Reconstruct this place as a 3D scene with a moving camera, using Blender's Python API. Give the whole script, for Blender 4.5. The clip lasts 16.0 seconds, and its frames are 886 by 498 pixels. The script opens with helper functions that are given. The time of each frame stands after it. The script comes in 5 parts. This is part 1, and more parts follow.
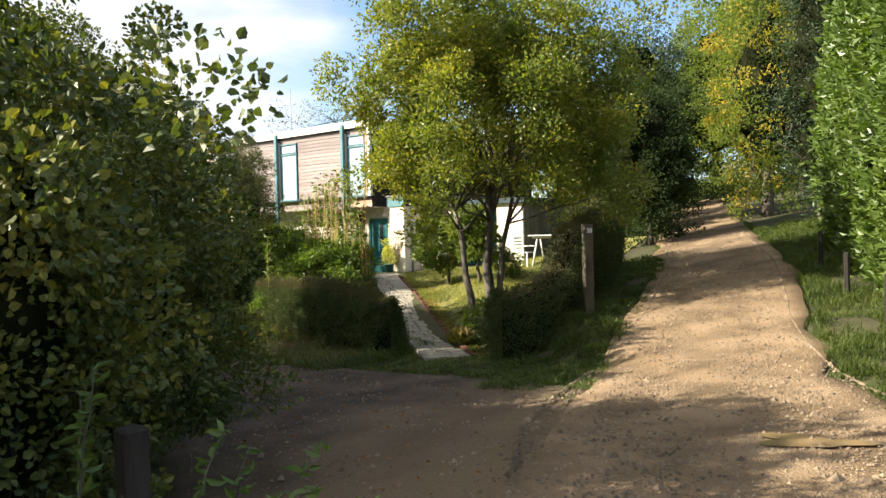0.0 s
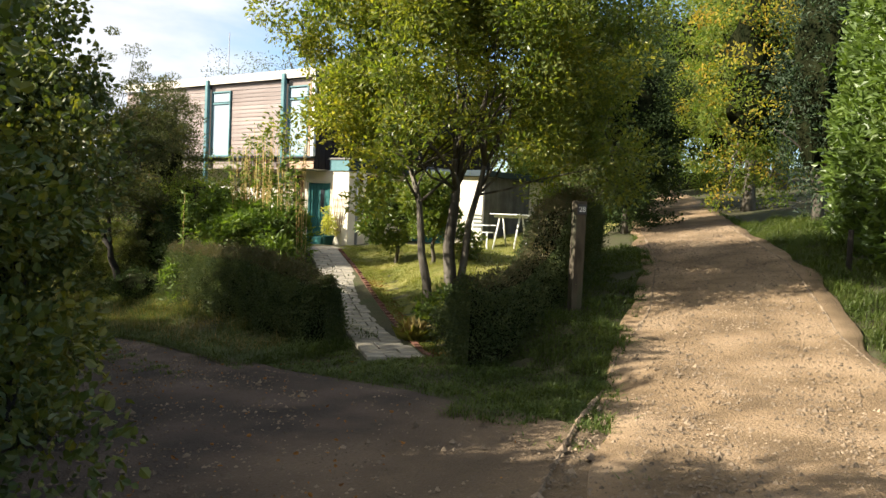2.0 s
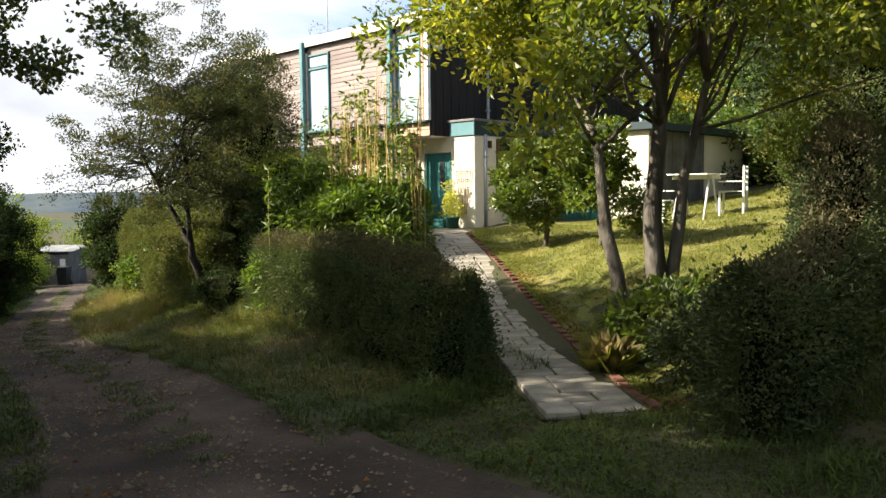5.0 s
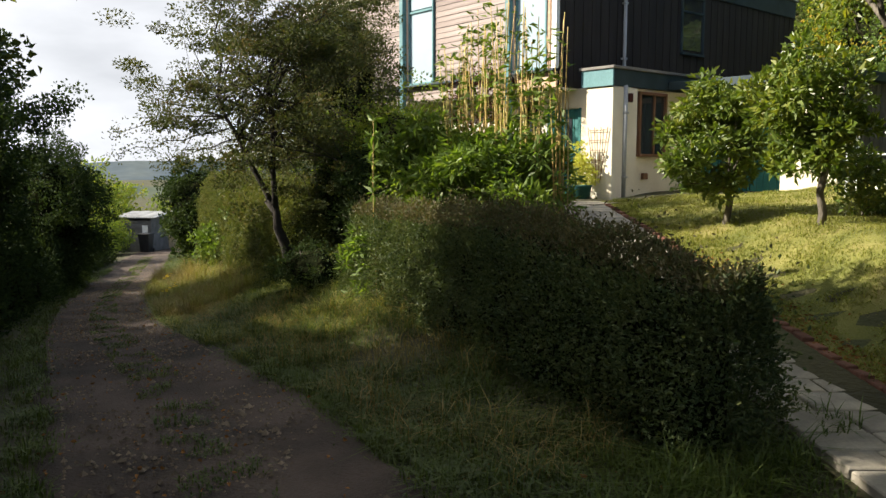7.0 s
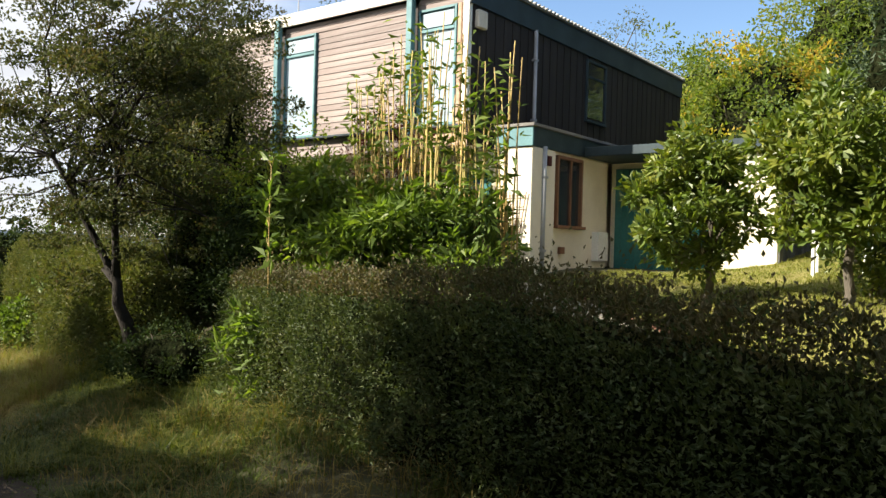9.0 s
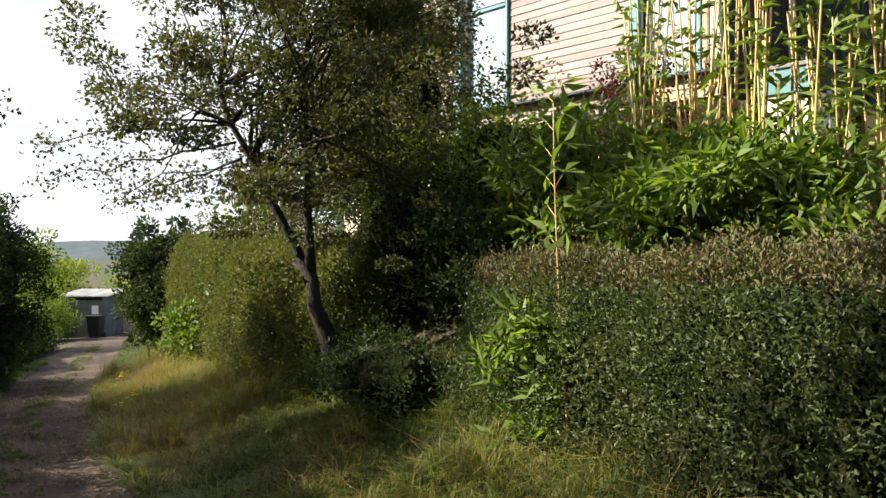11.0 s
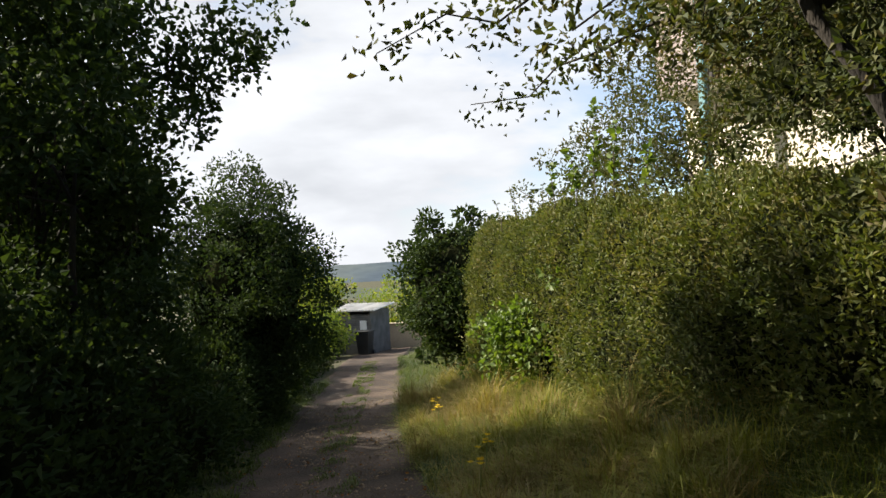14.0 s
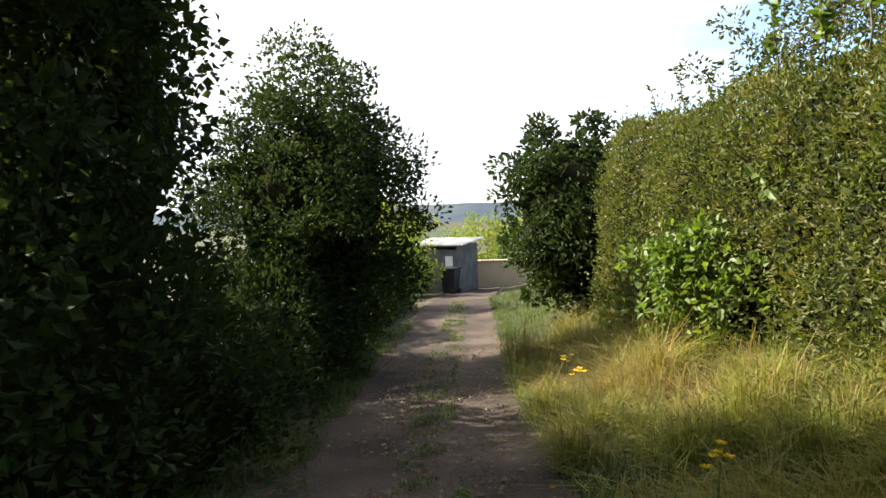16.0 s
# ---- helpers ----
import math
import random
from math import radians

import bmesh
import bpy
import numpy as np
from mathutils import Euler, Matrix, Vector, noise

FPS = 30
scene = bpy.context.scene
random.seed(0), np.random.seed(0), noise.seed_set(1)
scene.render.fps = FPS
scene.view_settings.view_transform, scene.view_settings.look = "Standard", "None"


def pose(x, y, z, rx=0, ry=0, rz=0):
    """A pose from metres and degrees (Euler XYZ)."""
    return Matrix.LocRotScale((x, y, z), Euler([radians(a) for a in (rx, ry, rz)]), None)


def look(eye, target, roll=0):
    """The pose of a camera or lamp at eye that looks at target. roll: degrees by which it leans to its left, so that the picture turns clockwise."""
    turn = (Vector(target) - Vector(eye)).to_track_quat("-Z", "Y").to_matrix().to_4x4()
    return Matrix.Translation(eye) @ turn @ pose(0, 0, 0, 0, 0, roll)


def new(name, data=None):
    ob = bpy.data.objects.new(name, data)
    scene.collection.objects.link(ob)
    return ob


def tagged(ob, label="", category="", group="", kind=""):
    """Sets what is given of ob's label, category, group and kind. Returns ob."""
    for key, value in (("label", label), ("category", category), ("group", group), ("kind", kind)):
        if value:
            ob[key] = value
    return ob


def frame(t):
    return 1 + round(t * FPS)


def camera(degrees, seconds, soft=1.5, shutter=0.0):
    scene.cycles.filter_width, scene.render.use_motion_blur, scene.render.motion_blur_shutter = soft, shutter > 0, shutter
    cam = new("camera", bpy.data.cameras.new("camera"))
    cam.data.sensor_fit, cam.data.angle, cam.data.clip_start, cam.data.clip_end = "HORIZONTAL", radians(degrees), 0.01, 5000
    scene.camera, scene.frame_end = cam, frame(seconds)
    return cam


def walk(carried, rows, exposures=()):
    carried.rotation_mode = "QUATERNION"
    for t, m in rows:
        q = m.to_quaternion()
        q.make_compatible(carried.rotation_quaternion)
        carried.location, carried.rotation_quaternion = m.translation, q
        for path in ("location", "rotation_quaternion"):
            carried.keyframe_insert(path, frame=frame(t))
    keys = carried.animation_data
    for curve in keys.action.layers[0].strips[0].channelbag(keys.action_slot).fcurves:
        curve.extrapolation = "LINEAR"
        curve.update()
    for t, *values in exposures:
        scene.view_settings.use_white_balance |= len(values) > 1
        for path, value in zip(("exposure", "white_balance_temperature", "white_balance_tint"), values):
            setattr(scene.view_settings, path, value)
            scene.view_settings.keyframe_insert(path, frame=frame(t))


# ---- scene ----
cam = camera(59.0, 16.0)
PATH = [
    (0, (0.823, -0.861, 1.57), (-0.462, 0.671, 1.522), -1.4),
    (0.5, (0.319, -0.36, 1.544), (-0.908, 1.219, 1.493), -0.1),
    (1, (-0.241, 0.158, 1.5), (-1.45, 1.751, 1.466), 0.3),
    (1.5, (-0.774, 0.733, 1.435), (-1.939, 2.358, 1.388), 1.0),
    (2, (-1.282, 1.326, 1.417), (-2.445, 2.95, 1.314), 2.6),
    (2.5, (-1.792, 1.942, 1.388), (-3.064, 3.479, 1.245), 1.4),
    (3, (-2.25, 2.523, 1.347), (-3.565, 4.024, 1.224), 0.2),
    (3.2, (-2.501, 2.772, 1.35), (-3.854, 4.238, 1.202), 0.8),
    (5.3, (-5.198, 4.929, 1.02), (-6.605, 6.343, 0.878), -1.4),
    (5.5, (-5.479, 5.074, 1.015), (-6.934, 6.437, 0.858), -2.1),
    (6, (-6.207, 5.395, 0.999), (-7.672, 6.745, 0.818), -0.7),
    (6.5, (-6.93, 5.791, 0.911), (-8.499, 7.02, 0.75), -0.7),
    (7, (-7.631, 6.123, 0.864), (-9.147, 7.409, 0.649), 0.0),
    (7.5, (-8.29, 6.433, 0.806), (-9.709, 7.841, 0.76), 1.2),
    (8, (-8.991, 6.678, 0.728), (-10.258, 8.225, 0.713), 2.4),
    (8.2, (-9.269, 6.784, 0.708), (-10.482, 8.374, 0.709), 1.8),
    (10.3, (-12.2, 7.919, 0.451), (-13.582, 9.365, 0.469), 0.5),
    (10.5, (-12.501, 7.993, 0.443), (-13.956, 9.364, 0.492), 0.4),
    (11, (-13.319, 8.213, 0.36), (-14.776, 9.584, 0.349), 0.0),
    (11.5, (-14.132, 8.408, 0.304), (-15.641, 9.719, 0.349), -2.0),
    (12, (-15.02, 8.584, 0.19), (-16.602, 9.806, 0.248), -2.2),
    (12.5, (-15.918, 8.752, 0.113), (-17.589, 9.851, 0.134), -1.9),
    (13, (-16.801, 8.892, 0.016), (-18.534, 9.89, 0.027), -2.8),
    (13.5, (-17.655, 9.05, -0.065), (-19.429, 9.971, -0.015), -1.9),
    (14, (-18.486, 9.191, -0.162), (-20.272, 10.09, -0.124), -3.0),
    (14.5, (-19.276, 9.327, -0.215), (-21.072, 10.204, -0.145), -2.0),
    (15, (-20.162, 9.515, -0.323), (-21.999, 10.306, -0.332), -1.8),
    (15.5, (-21.048, 9.842, -0.452), (-22.937, 10.496, -0.508), -2.2),
    (16, (-21.907, 10.17, -0.575), (-23.774, 10.878, -0.677), -1.8),
]
walk(cam, [(t, look(eye, target, roll)) for t, eye, target, roll in PATH], exposures=[(0.0, 1.62), (2.2, 1.52), (3.0, 1.65), (5.6, 1.55), (6.5, 1.35), (7.5, 1.45), (8.2, 1.45), (10.4, 1.62), (11.3, 1.7), (12.0, 1.58), (12.6, 1.42), (13.0, 1.38), (14.4, 1.4), (15.0, 1.33), (16.0, 1.95)])

# ---- light ----
SUN_YAW, SUN_UP = 136.0, 34.0          # bearing from +y towards -x, height, in degrees
sun_dir = Vector((-math.sin(radians(SUN_YAW)) * math.cos(radians(SUN_UP)), math.cos(radians(SUN_YAW)) * math.cos(radians(SUN_UP)), math.sin(radians(SUN_UP))))
world = bpy.data.worlds.new("world")
scene.world = world
world.use_nodes = True
wn, wl = world.node_tree.nodes, world.node_tree.links
wn.clear()
w_out = wn.new("ShaderNodeOutputWorld")
w_bg = wn.new("ShaderNodeBackground")
w_bg.inputs["Strength"].default_value = 0.047
sky = wn.new("ShaderNodeTexSky")
sky.sky_type = "NISHITA"
sky.sun_disc = False
sky.sun_elevation = radians(SUN_UP)
sky.sun_rotation = radians(-SUN_YAW)
sky.air_density, sky.dust_density, sky.ozone_density = 1.0, 0.3, 3.0
# thin high cloud drifting over the blue
w_tc = wn.new("ShaderNodeTexCoord")
w_map = wn.new("ShaderNodeMapping")
w_map.inputs["Scale"].default_value = (1.6, 1.6, 5.0)
w_map.inputs["Location"].default_value = (0.35, 0.2, 0.1)
w_noise = wn.new("ShaderNodeTexNoise")
w_noise.inputs["Scale"].default_value = 1.3
w_noise.inputs["Detail"].default_value = 7
w_noise.inputs["Roughness"].default_value = 0.55
w_ramp = wn.new("ShaderNodeValToRGB")
w_ramp.color_ramp.elements[0].position, w_ramp.color_ramp.elements[1].position = 0.36, 0.6
w_dot = wn.new("ShaderNodeVectorMath")
w_dot.operation = "DOT_PRODUCT"
w_dot.inputs[1].default_value = sun_dir
w_dotr = wn.new("ShaderNodeMapRange")
w_dotr.inputs["From Min"].default_value, w_dotr.inputs["From Max"].default_value = -0.15, 0.5
w_dotr.inputs["To Min"].default_value, w_dotr.inputs["To Max"].default_value = -0.27, 0.24
w_add = wn.new("ShaderNodeMath")
w_mix = wn.new("ShaderNodeMix")
w_mix.data_type = "RGBA"
w_grey = wn.new("ShaderNodeTexNoise")
w_grey.inputs["Scale"].default_value, w_grey.inputs["Detail"].default_value = 2.6, 6
w_greyr = wn.new("ShaderNodeValToRGB")
w_greyr.color_ramp.elements[0].position, w_greyr.color_ramp.elements[1].position = 0.35, 0.7
w_greyr.color_ramp.elements[0].color, w_greyr.color_ramp.elements[1].color = (6.2, 6.4, 6.8, 1), (9.0, 9.2, 9.6, 1)
wl.new(w_map.outputs["Vector"], w_grey.inputs["Vector"])
wl.new(w_grey.outputs["Fac"], w_greyr.inputs["Fac"])
wl.new(w_greyr.outputs["Color"], w_mix.inputs[7])
wl.new(w_tc.outputs["Generated"], w_map.inputs["Vector"])
wl.new(w_map.outputs["Vector"], w_noise.inputs["Vector"])
wl.new(w_tc.outputs["Generated"], w_dot.inputs[0])
wl.new(w_dot.outputs["Value"], w_dotr.inputs["Value"])
wl.new(w_noise.outputs["Fac"], w_add.inputs[0])
wl.new(w_dotr.outputs["Result"], w_add.inputs[1])
wl.new(w_add.outputs[0], w_ramp.inputs["Fac"])
wl.new(w_ramp.outputs["Color"], w_mix.inputs[0])
w_blue = wn.new("ShaderNodeVectorMath")
w_blue.operation = "SCALE"
w_blue.inputs["Scale"].default_value = 1.7
wl.new(sky.outputs["Color"], w_blue.inputs[0])
wl.new(w_blue.outputs["Vector"], w_mix.inputs[6])
wl.new(w_mix.outputs[2], w_bg.inputs["Color"])
wl.new(w_bg.outputs["Background"], w_out.inputs["Surface"])
sun = new("sun", bpy.data.lights.new("sun", "SUN"))
sun.data.energy, sun.data.angle, sun.data.color = 5.0, radians(0.55), (1.0, 0.91, 0.76)
sun.matrix_world = look(sun_dir * 60, (0, 0, 0))

# ---- materials ----
def shader(name):
    m = bpy.data.materials.new(name)
    m.use_nodes = True
    nt = m.node_tree
    return m, nt, nt.nodes["Principled BSDF"], nt.nodes["Material Output"]


def surface(name, cols, rough=0.8, scale=4.0, fine=40.0, bump=0.3, metal=0.0, stretch=(1, 1, 1), spread=(0.35, 0.65), spec=0.3, bump_dist=0.01, vary=0.0, mix_x=None):
    """Two or three colours mixed by coarse noise, darkened a little by fine noise, with relief."""
    m, nt, b, _ = shader(name)
    n, l = nt.nodes, nt.links
    tc = n.new("ShaderNodeTexCoord")
    mp = n.new("ShaderNodeMapping")
    mp.inputs["Scale"].default_value = stretch
    l.new(tc.outputs["Object"], mp.inputs["Vector"])
    a = n.new("ShaderNodeTexNoise")
    a.inputs["Scale"].default_value, a.inputs["Detail"].default_value = scale, 5
    f = n.new("ShaderNodeTexNoise")
    f.inputs["Scale"].default_value, f.inputs["Detail"].default_value = fine, 4
    l.new(mp.outputs[0], a.inputs["Vector"])
    l.new(mp.outputs[0], f.inputs["Vector"])
    r = n.new("ShaderNodeValToRGB")
    r.color_ramp.elements[0].position, r.color_ramp.elements[1].position = spread
    r.color_ramp.elements[0].color, r.color_ramp.elements[1].color = (*cols[0], 1), (*cols[-1], 1)
    if len(cols) > 2:
        e = r.color_ramp.elements.new(sum(spread) / 2)
        e.color = (*cols[1], 1)
    l.new(a.outputs["Fac"], r.inputs["Fac"])
    g = n.new("ShaderNodeMapRange")
    g.inputs["To Min"].default_value, g.inputs["To Max"].default_value = 0.7, 1.25
    l.new(f.outputs["Fac"], g.inputs["Value"])
    mul = n.new("ShaderNodeMix")
    mul.data_type, mul.blend_type = "RGBA", "MULTIPLY"
    mul.inputs[0].default_value = 1
    l.new(r.outputs["Color"], mul.inputs[6])
    l.new(g.outputs["Result"], mul.inputs[7])
    last = mul.outputs[2]
    if mix_x:          # passes raggedly along x into another colour, where the lane's painted shade ends
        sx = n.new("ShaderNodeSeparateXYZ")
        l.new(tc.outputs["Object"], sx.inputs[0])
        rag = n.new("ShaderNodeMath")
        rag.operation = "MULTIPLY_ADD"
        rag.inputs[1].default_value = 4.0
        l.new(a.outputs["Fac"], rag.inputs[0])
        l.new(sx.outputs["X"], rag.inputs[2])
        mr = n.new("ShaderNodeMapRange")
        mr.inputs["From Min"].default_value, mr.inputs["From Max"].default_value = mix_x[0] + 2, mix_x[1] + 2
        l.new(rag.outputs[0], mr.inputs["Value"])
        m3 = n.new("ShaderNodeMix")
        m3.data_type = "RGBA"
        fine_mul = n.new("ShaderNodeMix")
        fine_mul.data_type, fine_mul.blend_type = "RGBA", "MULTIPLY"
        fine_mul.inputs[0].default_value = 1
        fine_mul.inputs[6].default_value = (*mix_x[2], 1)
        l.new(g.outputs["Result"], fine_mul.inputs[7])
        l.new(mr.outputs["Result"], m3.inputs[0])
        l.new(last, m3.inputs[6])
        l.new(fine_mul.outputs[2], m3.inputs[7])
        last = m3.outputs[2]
    if vary:
        oi = n.new("ShaderNodeObjectInfo")
        gi = n.new("ShaderNodeNewGeometry")
        sm = n.new("ShaderNodeMath")
        l.new(oi.outputs["Random"], sm.inputs[0])
        l.new(gi.outputs["Random Per Island"], sm.inputs[1])
        fr = n.new("ShaderNodeMath")
        fr.operation = "FRACT"
        l.new(sm.outputs[0], fr.inputs[0])
        vr = n.new("ShaderNodeMapRange")
        vr.inputs["To Min"].default_value, vr.inputs["To Max"].default_value = 1 - vary, 1 + vary
        l.new(fr.outputs[0], vr.inputs["Value"])
        m2 = n.new("ShaderNodeMix")
        m2.data_type, m2.blend_type = "RGBA", "MULTIPLY"
        m2.inputs[0].default_value = 1
        l.new(last, m2.inputs[6])
        l.new(vr.outputs["Result"], m2.inputs[7])
        last = m2.outputs[2]
    l.new(last, b.inputs["Base Color"])
    b.inputs["Roughness"].default_value, b.inputs["Metallic"].default_value = rough, metal
    b.inputs["Specular IOR Level"].default_value = spec
    if bump:
        bp = n.new("ShaderNodeBump")
        bp.inputs["Strength"].default_value, bp.inputs["Distance"].default_value = bump, bump_dist
        l.new(f.outputs["Fac"], bp.inputs["Height"])
        l.new(bp.outputs["Normal"], b.inputs["Normal"])
    return m


def leaf(name, cols, rough=0.5, through_light=0.35, spec=0.35, patch=1.2):
    """Leaf: colour by island and by soft patches, some light let through."""
    m, nt, b, out = shader(name)
    n, l = nt.nodes, nt.links
    gi = n.new("ShaderNodeNewGeometry")
    tc = n.new("ShaderNodeTexCoord")
    no = n.new("ShaderNodeTexNoise")
    no.inputs["Scale"].default_value = patch
    l.new(tc.outputs["Object"], no.inputs["Vector"])
    ad = n.new("ShaderNodeMath")
    ad.operation = "MULTIPLY_ADD"
    ad.inputs[1].default_value = 0.55
    l.new(gi.outputs["Random Per Island"], ad.inputs[0])
    sc = n.new("ShaderNodeMapRange")
    sc.inputs["From Min"].default_value, sc.inputs["From Max"].default_value = 0.3, 0.7
    sc.inputs["To Min"].default_value, sc.inputs["To Max"].default_value = 0.0, 0.45
    l.new(no.outputs["Fac"], sc.inputs["Value"])
    l.new(sc.outputs["Result"], ad.inputs[2])
    r = n.new("ShaderNodeValToRGB")
    els = r.color_ramp.elements
    els[0].position, els[0].color = 0.0, (*cols[0], 1)
    els[1].position, els[1].color = 1.0, (*cols[-1], 1)
    for i, c in enumerate(cols[1:-1]):
        e = els.new((i + 1) / (len(cols) - 1))
        e.color = (*c, 1)
    l.new(ad.outputs[0], r.inputs["Fac"])
    l.new(r.outputs["Color"], b.inputs["Base Color"])
    b.inputs["Roughness"].default_value = rough
    b.inputs["Specular IOR Level"].default_value = spec
    t = n.new("ShaderNodeBsdfTranslucent")
    br = n.new("ShaderNodeMix")
    br.data_type, br.blend_type = "RGBA", "MULTIPLY"
    br.inputs[0].default_value = 1
    br.inputs[7].default_value = (1.5, 1.6, 0.55, 1)
    l.new(r.outputs["Color"], br.inputs[6])
    l.new(br.outputs[2], t.inputs["Color"])
    mx = n.new("ShaderNodeMixShader")
    mx.inputs[0].default_value = through_light
    l.new(b.outputs[0], mx.inputs[1])
    l.new(t.outputs[0], mx.inputs[2])
    l.new(mx.outputs[0], out.inputs["Surface"])
    return m


M = {}
M["holly"] = leaf("holly_leaf", [(.06, .09, .022), (.105, .14, .03), (.16, .185, .034), (.26, .255, .04), (.45, .38, .045)], 0.42, 0.48, 0.5, 0.6)
M["camellia"] = leaf("camellia_leaf", [(.06, .10, .02), (.115, .16, .028), (.25, .25, .04)], 0.4, 0.3, 0.5)
M["privet"] = leaf("privet_leaf", [(.028, .045, .018), (.052, .075, .027), (.085, .105, .037), (.13, .135, .055)], 0.6, 0.22, 0.25, 2.6)
M["privet_top"] = leaf("dry_clipped_leaf", [(.055, .06, .026), (.095, .085, .038), (.16, .12, .06)], 0.7, 0.2)
M["trim"] = leaf("clipped_hedge_leaf", [(.05, .07, .022), (.085, .105, .032), (.13, .135, .045), (.19, .155, .07)], 0.65, 0.25, 0.2, 2.2)
M["bramble"] = leaf("bright_broad_leaf", [(.06, .10, .02), (.10, .15, .028), (.16, .20, .04)], 0.55, 0.35)
M["hazel"] = leaf("hazel_leaf", [(.035, .05, .014), (.06, .085, .02), (.12, .13, .025), (.26, .22, .03)], 0.48, 0.25, 0.4, 0.5)
# very low leaf colour; along the lane it carries the backlit shade
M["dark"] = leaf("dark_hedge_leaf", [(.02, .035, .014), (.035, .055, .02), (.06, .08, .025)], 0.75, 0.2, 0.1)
M["laurel"] = leaf("laurel_leaf", [(.055, .09, .022), (.10, .155, .03), (.17, .23, .05)], 0.42, 0.3, 0.5)
M["bamboo"] = leaf("bamboo_leaf", [(.07, .115, .024), (.125, .185, .034), (.22, .27, .055)], 0.5, 0.4)
M["haw"] = leaf("hawthorn_leaf", [(.03, .043, .018), (.055, .068, .024), (.085, .088, .032), (.13, .085, .038)], 0.65, 0.25, 0.2)
M["autumn"] = leaf("autumn_leaf", [(.22, .25, .04), (.36, .33, .05), (.42, .29, .05), (.38, .18, .045)], 0.6, 0.45, 0.2, 0.35)
M["wood_far"] = leaf("woodland_leaf", [(.065, .10, .022), (.115, .165, .032), (.19, .215, .04), (.29, .25, .05)], 0.6, 0.45, 0.25, 0.18)
M["conifer"] = leaf("conifer_leaf", [(.02, .04, .018), (.035, .06, .025), (.05, .08, .03)], 0.6, 0.15)
M["grass"] = leaf("grass_blade", [(.035, .056, .013), (.065, .094, .018), (.125, .145, .032)], 0.55, 0.35, 0.3, 0.8)
M["turf"] = surface("lawn_turf", [(.12, .13, .03), (.18, .175, .045), (.24, .21, .07)], 0.95, 1.2, 60, 0.8, bump_dist=0.02)
M["lawn"] = leaf("lawn_blade", [(.11, .14, .028), (.18, .19, .04), (.28, .25, .065)], 0.6, 0.3, 0.2, 0.9)
M["dry"] = leaf("dry_grass_blade", [(.10, .095, .03), (.21, .16, .06), (.36, .27, .12)], 0.7, 0.3, 0.2, 0.8)
M["flower"] = leaf("yellow_petal", [(.6, .42, .02), (.75, .55, .03)], 0.6, 0.3)
M["variegated"] = leaf("pale_yellow_leaf", [(.25, .30, .06), (.5, .48, .12), (.62, .55, .18)], 0.5, 0.35)
M["red"] = leaf("red_leaf", [(.05, .012, .012), (.08, .02, .018), (.11, .03, .02)], 0.5, 0.3)
M["fallen"] = leaf("fallen_leaf", [(.10, .05, .02), (.25, .11, .03), (.36, .17, .04)], 0.8, 0.1, 0.2)
# near-black colour standing for unlit depth inside hedges and bushes
M["core"] = surface("leafy_inner_shade", [(.008, .011, .005), (.02, .022, .01)], 1.0, 3, 25, 0.8, spec=0.0, bump_dist=0.05)
M["bark"] = surface("bark", [(.05, .042, .032), (.11, .095, .075), (.17, .15, .12)], 0.9, 3, 22, 0.8, stretch=(2, 2, .5), bump_dist=0.02)
M["bark_dark"] = surface("dark_bark", [(.018, .015, .012), (.045, .038, .03)], 0.9, 3, 24, 0.8, stretch=(2, 2, .5), bump_dist=0.02)
M["cut"] = surface("cut_wood", [(.17, .095, .04), (.26, .15, .065)], 0.8, 20, 80, 0.3)
M["cane"] = surface("bamboo_cane", [(.34, .22, .07), (.5, .36, .13), (.42, .36, .12)], 0.45, 1.5, 12, 0.2, spec=0.4, vary=0.25)
M["soil"] = surface("ground_soil", [(.035, .034, .016), (.06, .055, .026), (.05, .058, .02)], 0.95, 0.8, 18, 0.9, bump_dist=0.03)
M["gravel"] = surface("gravel_drive", [(.13, .088, .048), (.22, .15, .085), (.29, .205, .125)], 0.92, 1.1, 42, 1.0, bump_dist=0.03)
# darker copy of the drive gravel: the lane's shade is put into its colour
M["lane"] = surface("lane_gravel_in_shade", [(.036, .027, .021), (.066, .048, .037), (.11, .08, .062)], 0.95, 0.9, 36, 1.0, bump_dist=0.03, mix_x=(-6.5, -3.2, (.165, .115, .066)))
M["stone"] = surface("gravel_stone", [(.12, .09, .06), (.24, .18, .12)], 0.85, 2, 60, 0.2, vary=0.4)
M["flag"] = surface("paving_slab", [(.19, .175, .145), (.27, .245, .20), (.34, .305, .24)], 0.85, 3, 40, 0.35, vary=0.16)
M["brick"] = surface("old_edging_brick", [(.10, .045, .03), (.17, .075, .05), (.12, .09, .06)], 0.9, 5, 40, 0.4, vary=0.3)
M["cedar"] = surface("weathered_cedar", [(.19, .14, .122), (.29, .238, .22), (.40, .352, .335)], 0.85, 1.1, 30, 0.35, stretch=(.35, 4, 9), vary=0.22, bump_dist=0.004)
M["cedar_new"] = surface("orange_cedar", [(.38, .24, .16), (.48, .34, .25)], 0.75, 1.5, 30, 0.3, stretch=(.35, 4, 9), vary=0.12, bump_dist=0.004)
M["clad"] = surface("black_cladding", [(.022, .018, .017), (.035, .028, .026)], 0.7, 1.2, 20, 0.2, stretch=(3, 3, .4), vary=0.15)
M["render"] = surface("cream_render", [(.68, .61, .48), (.76, .69, .56), (.80, .74, .62)], 0.9, 0.9, 60, 0.25, bump_dist=0.004)
M["white"] = surface("white_paint", [(.74, .74, .70), (.82, .82, .79)], 0.6, 2, 40, 0.1, bump_dist=0.003)
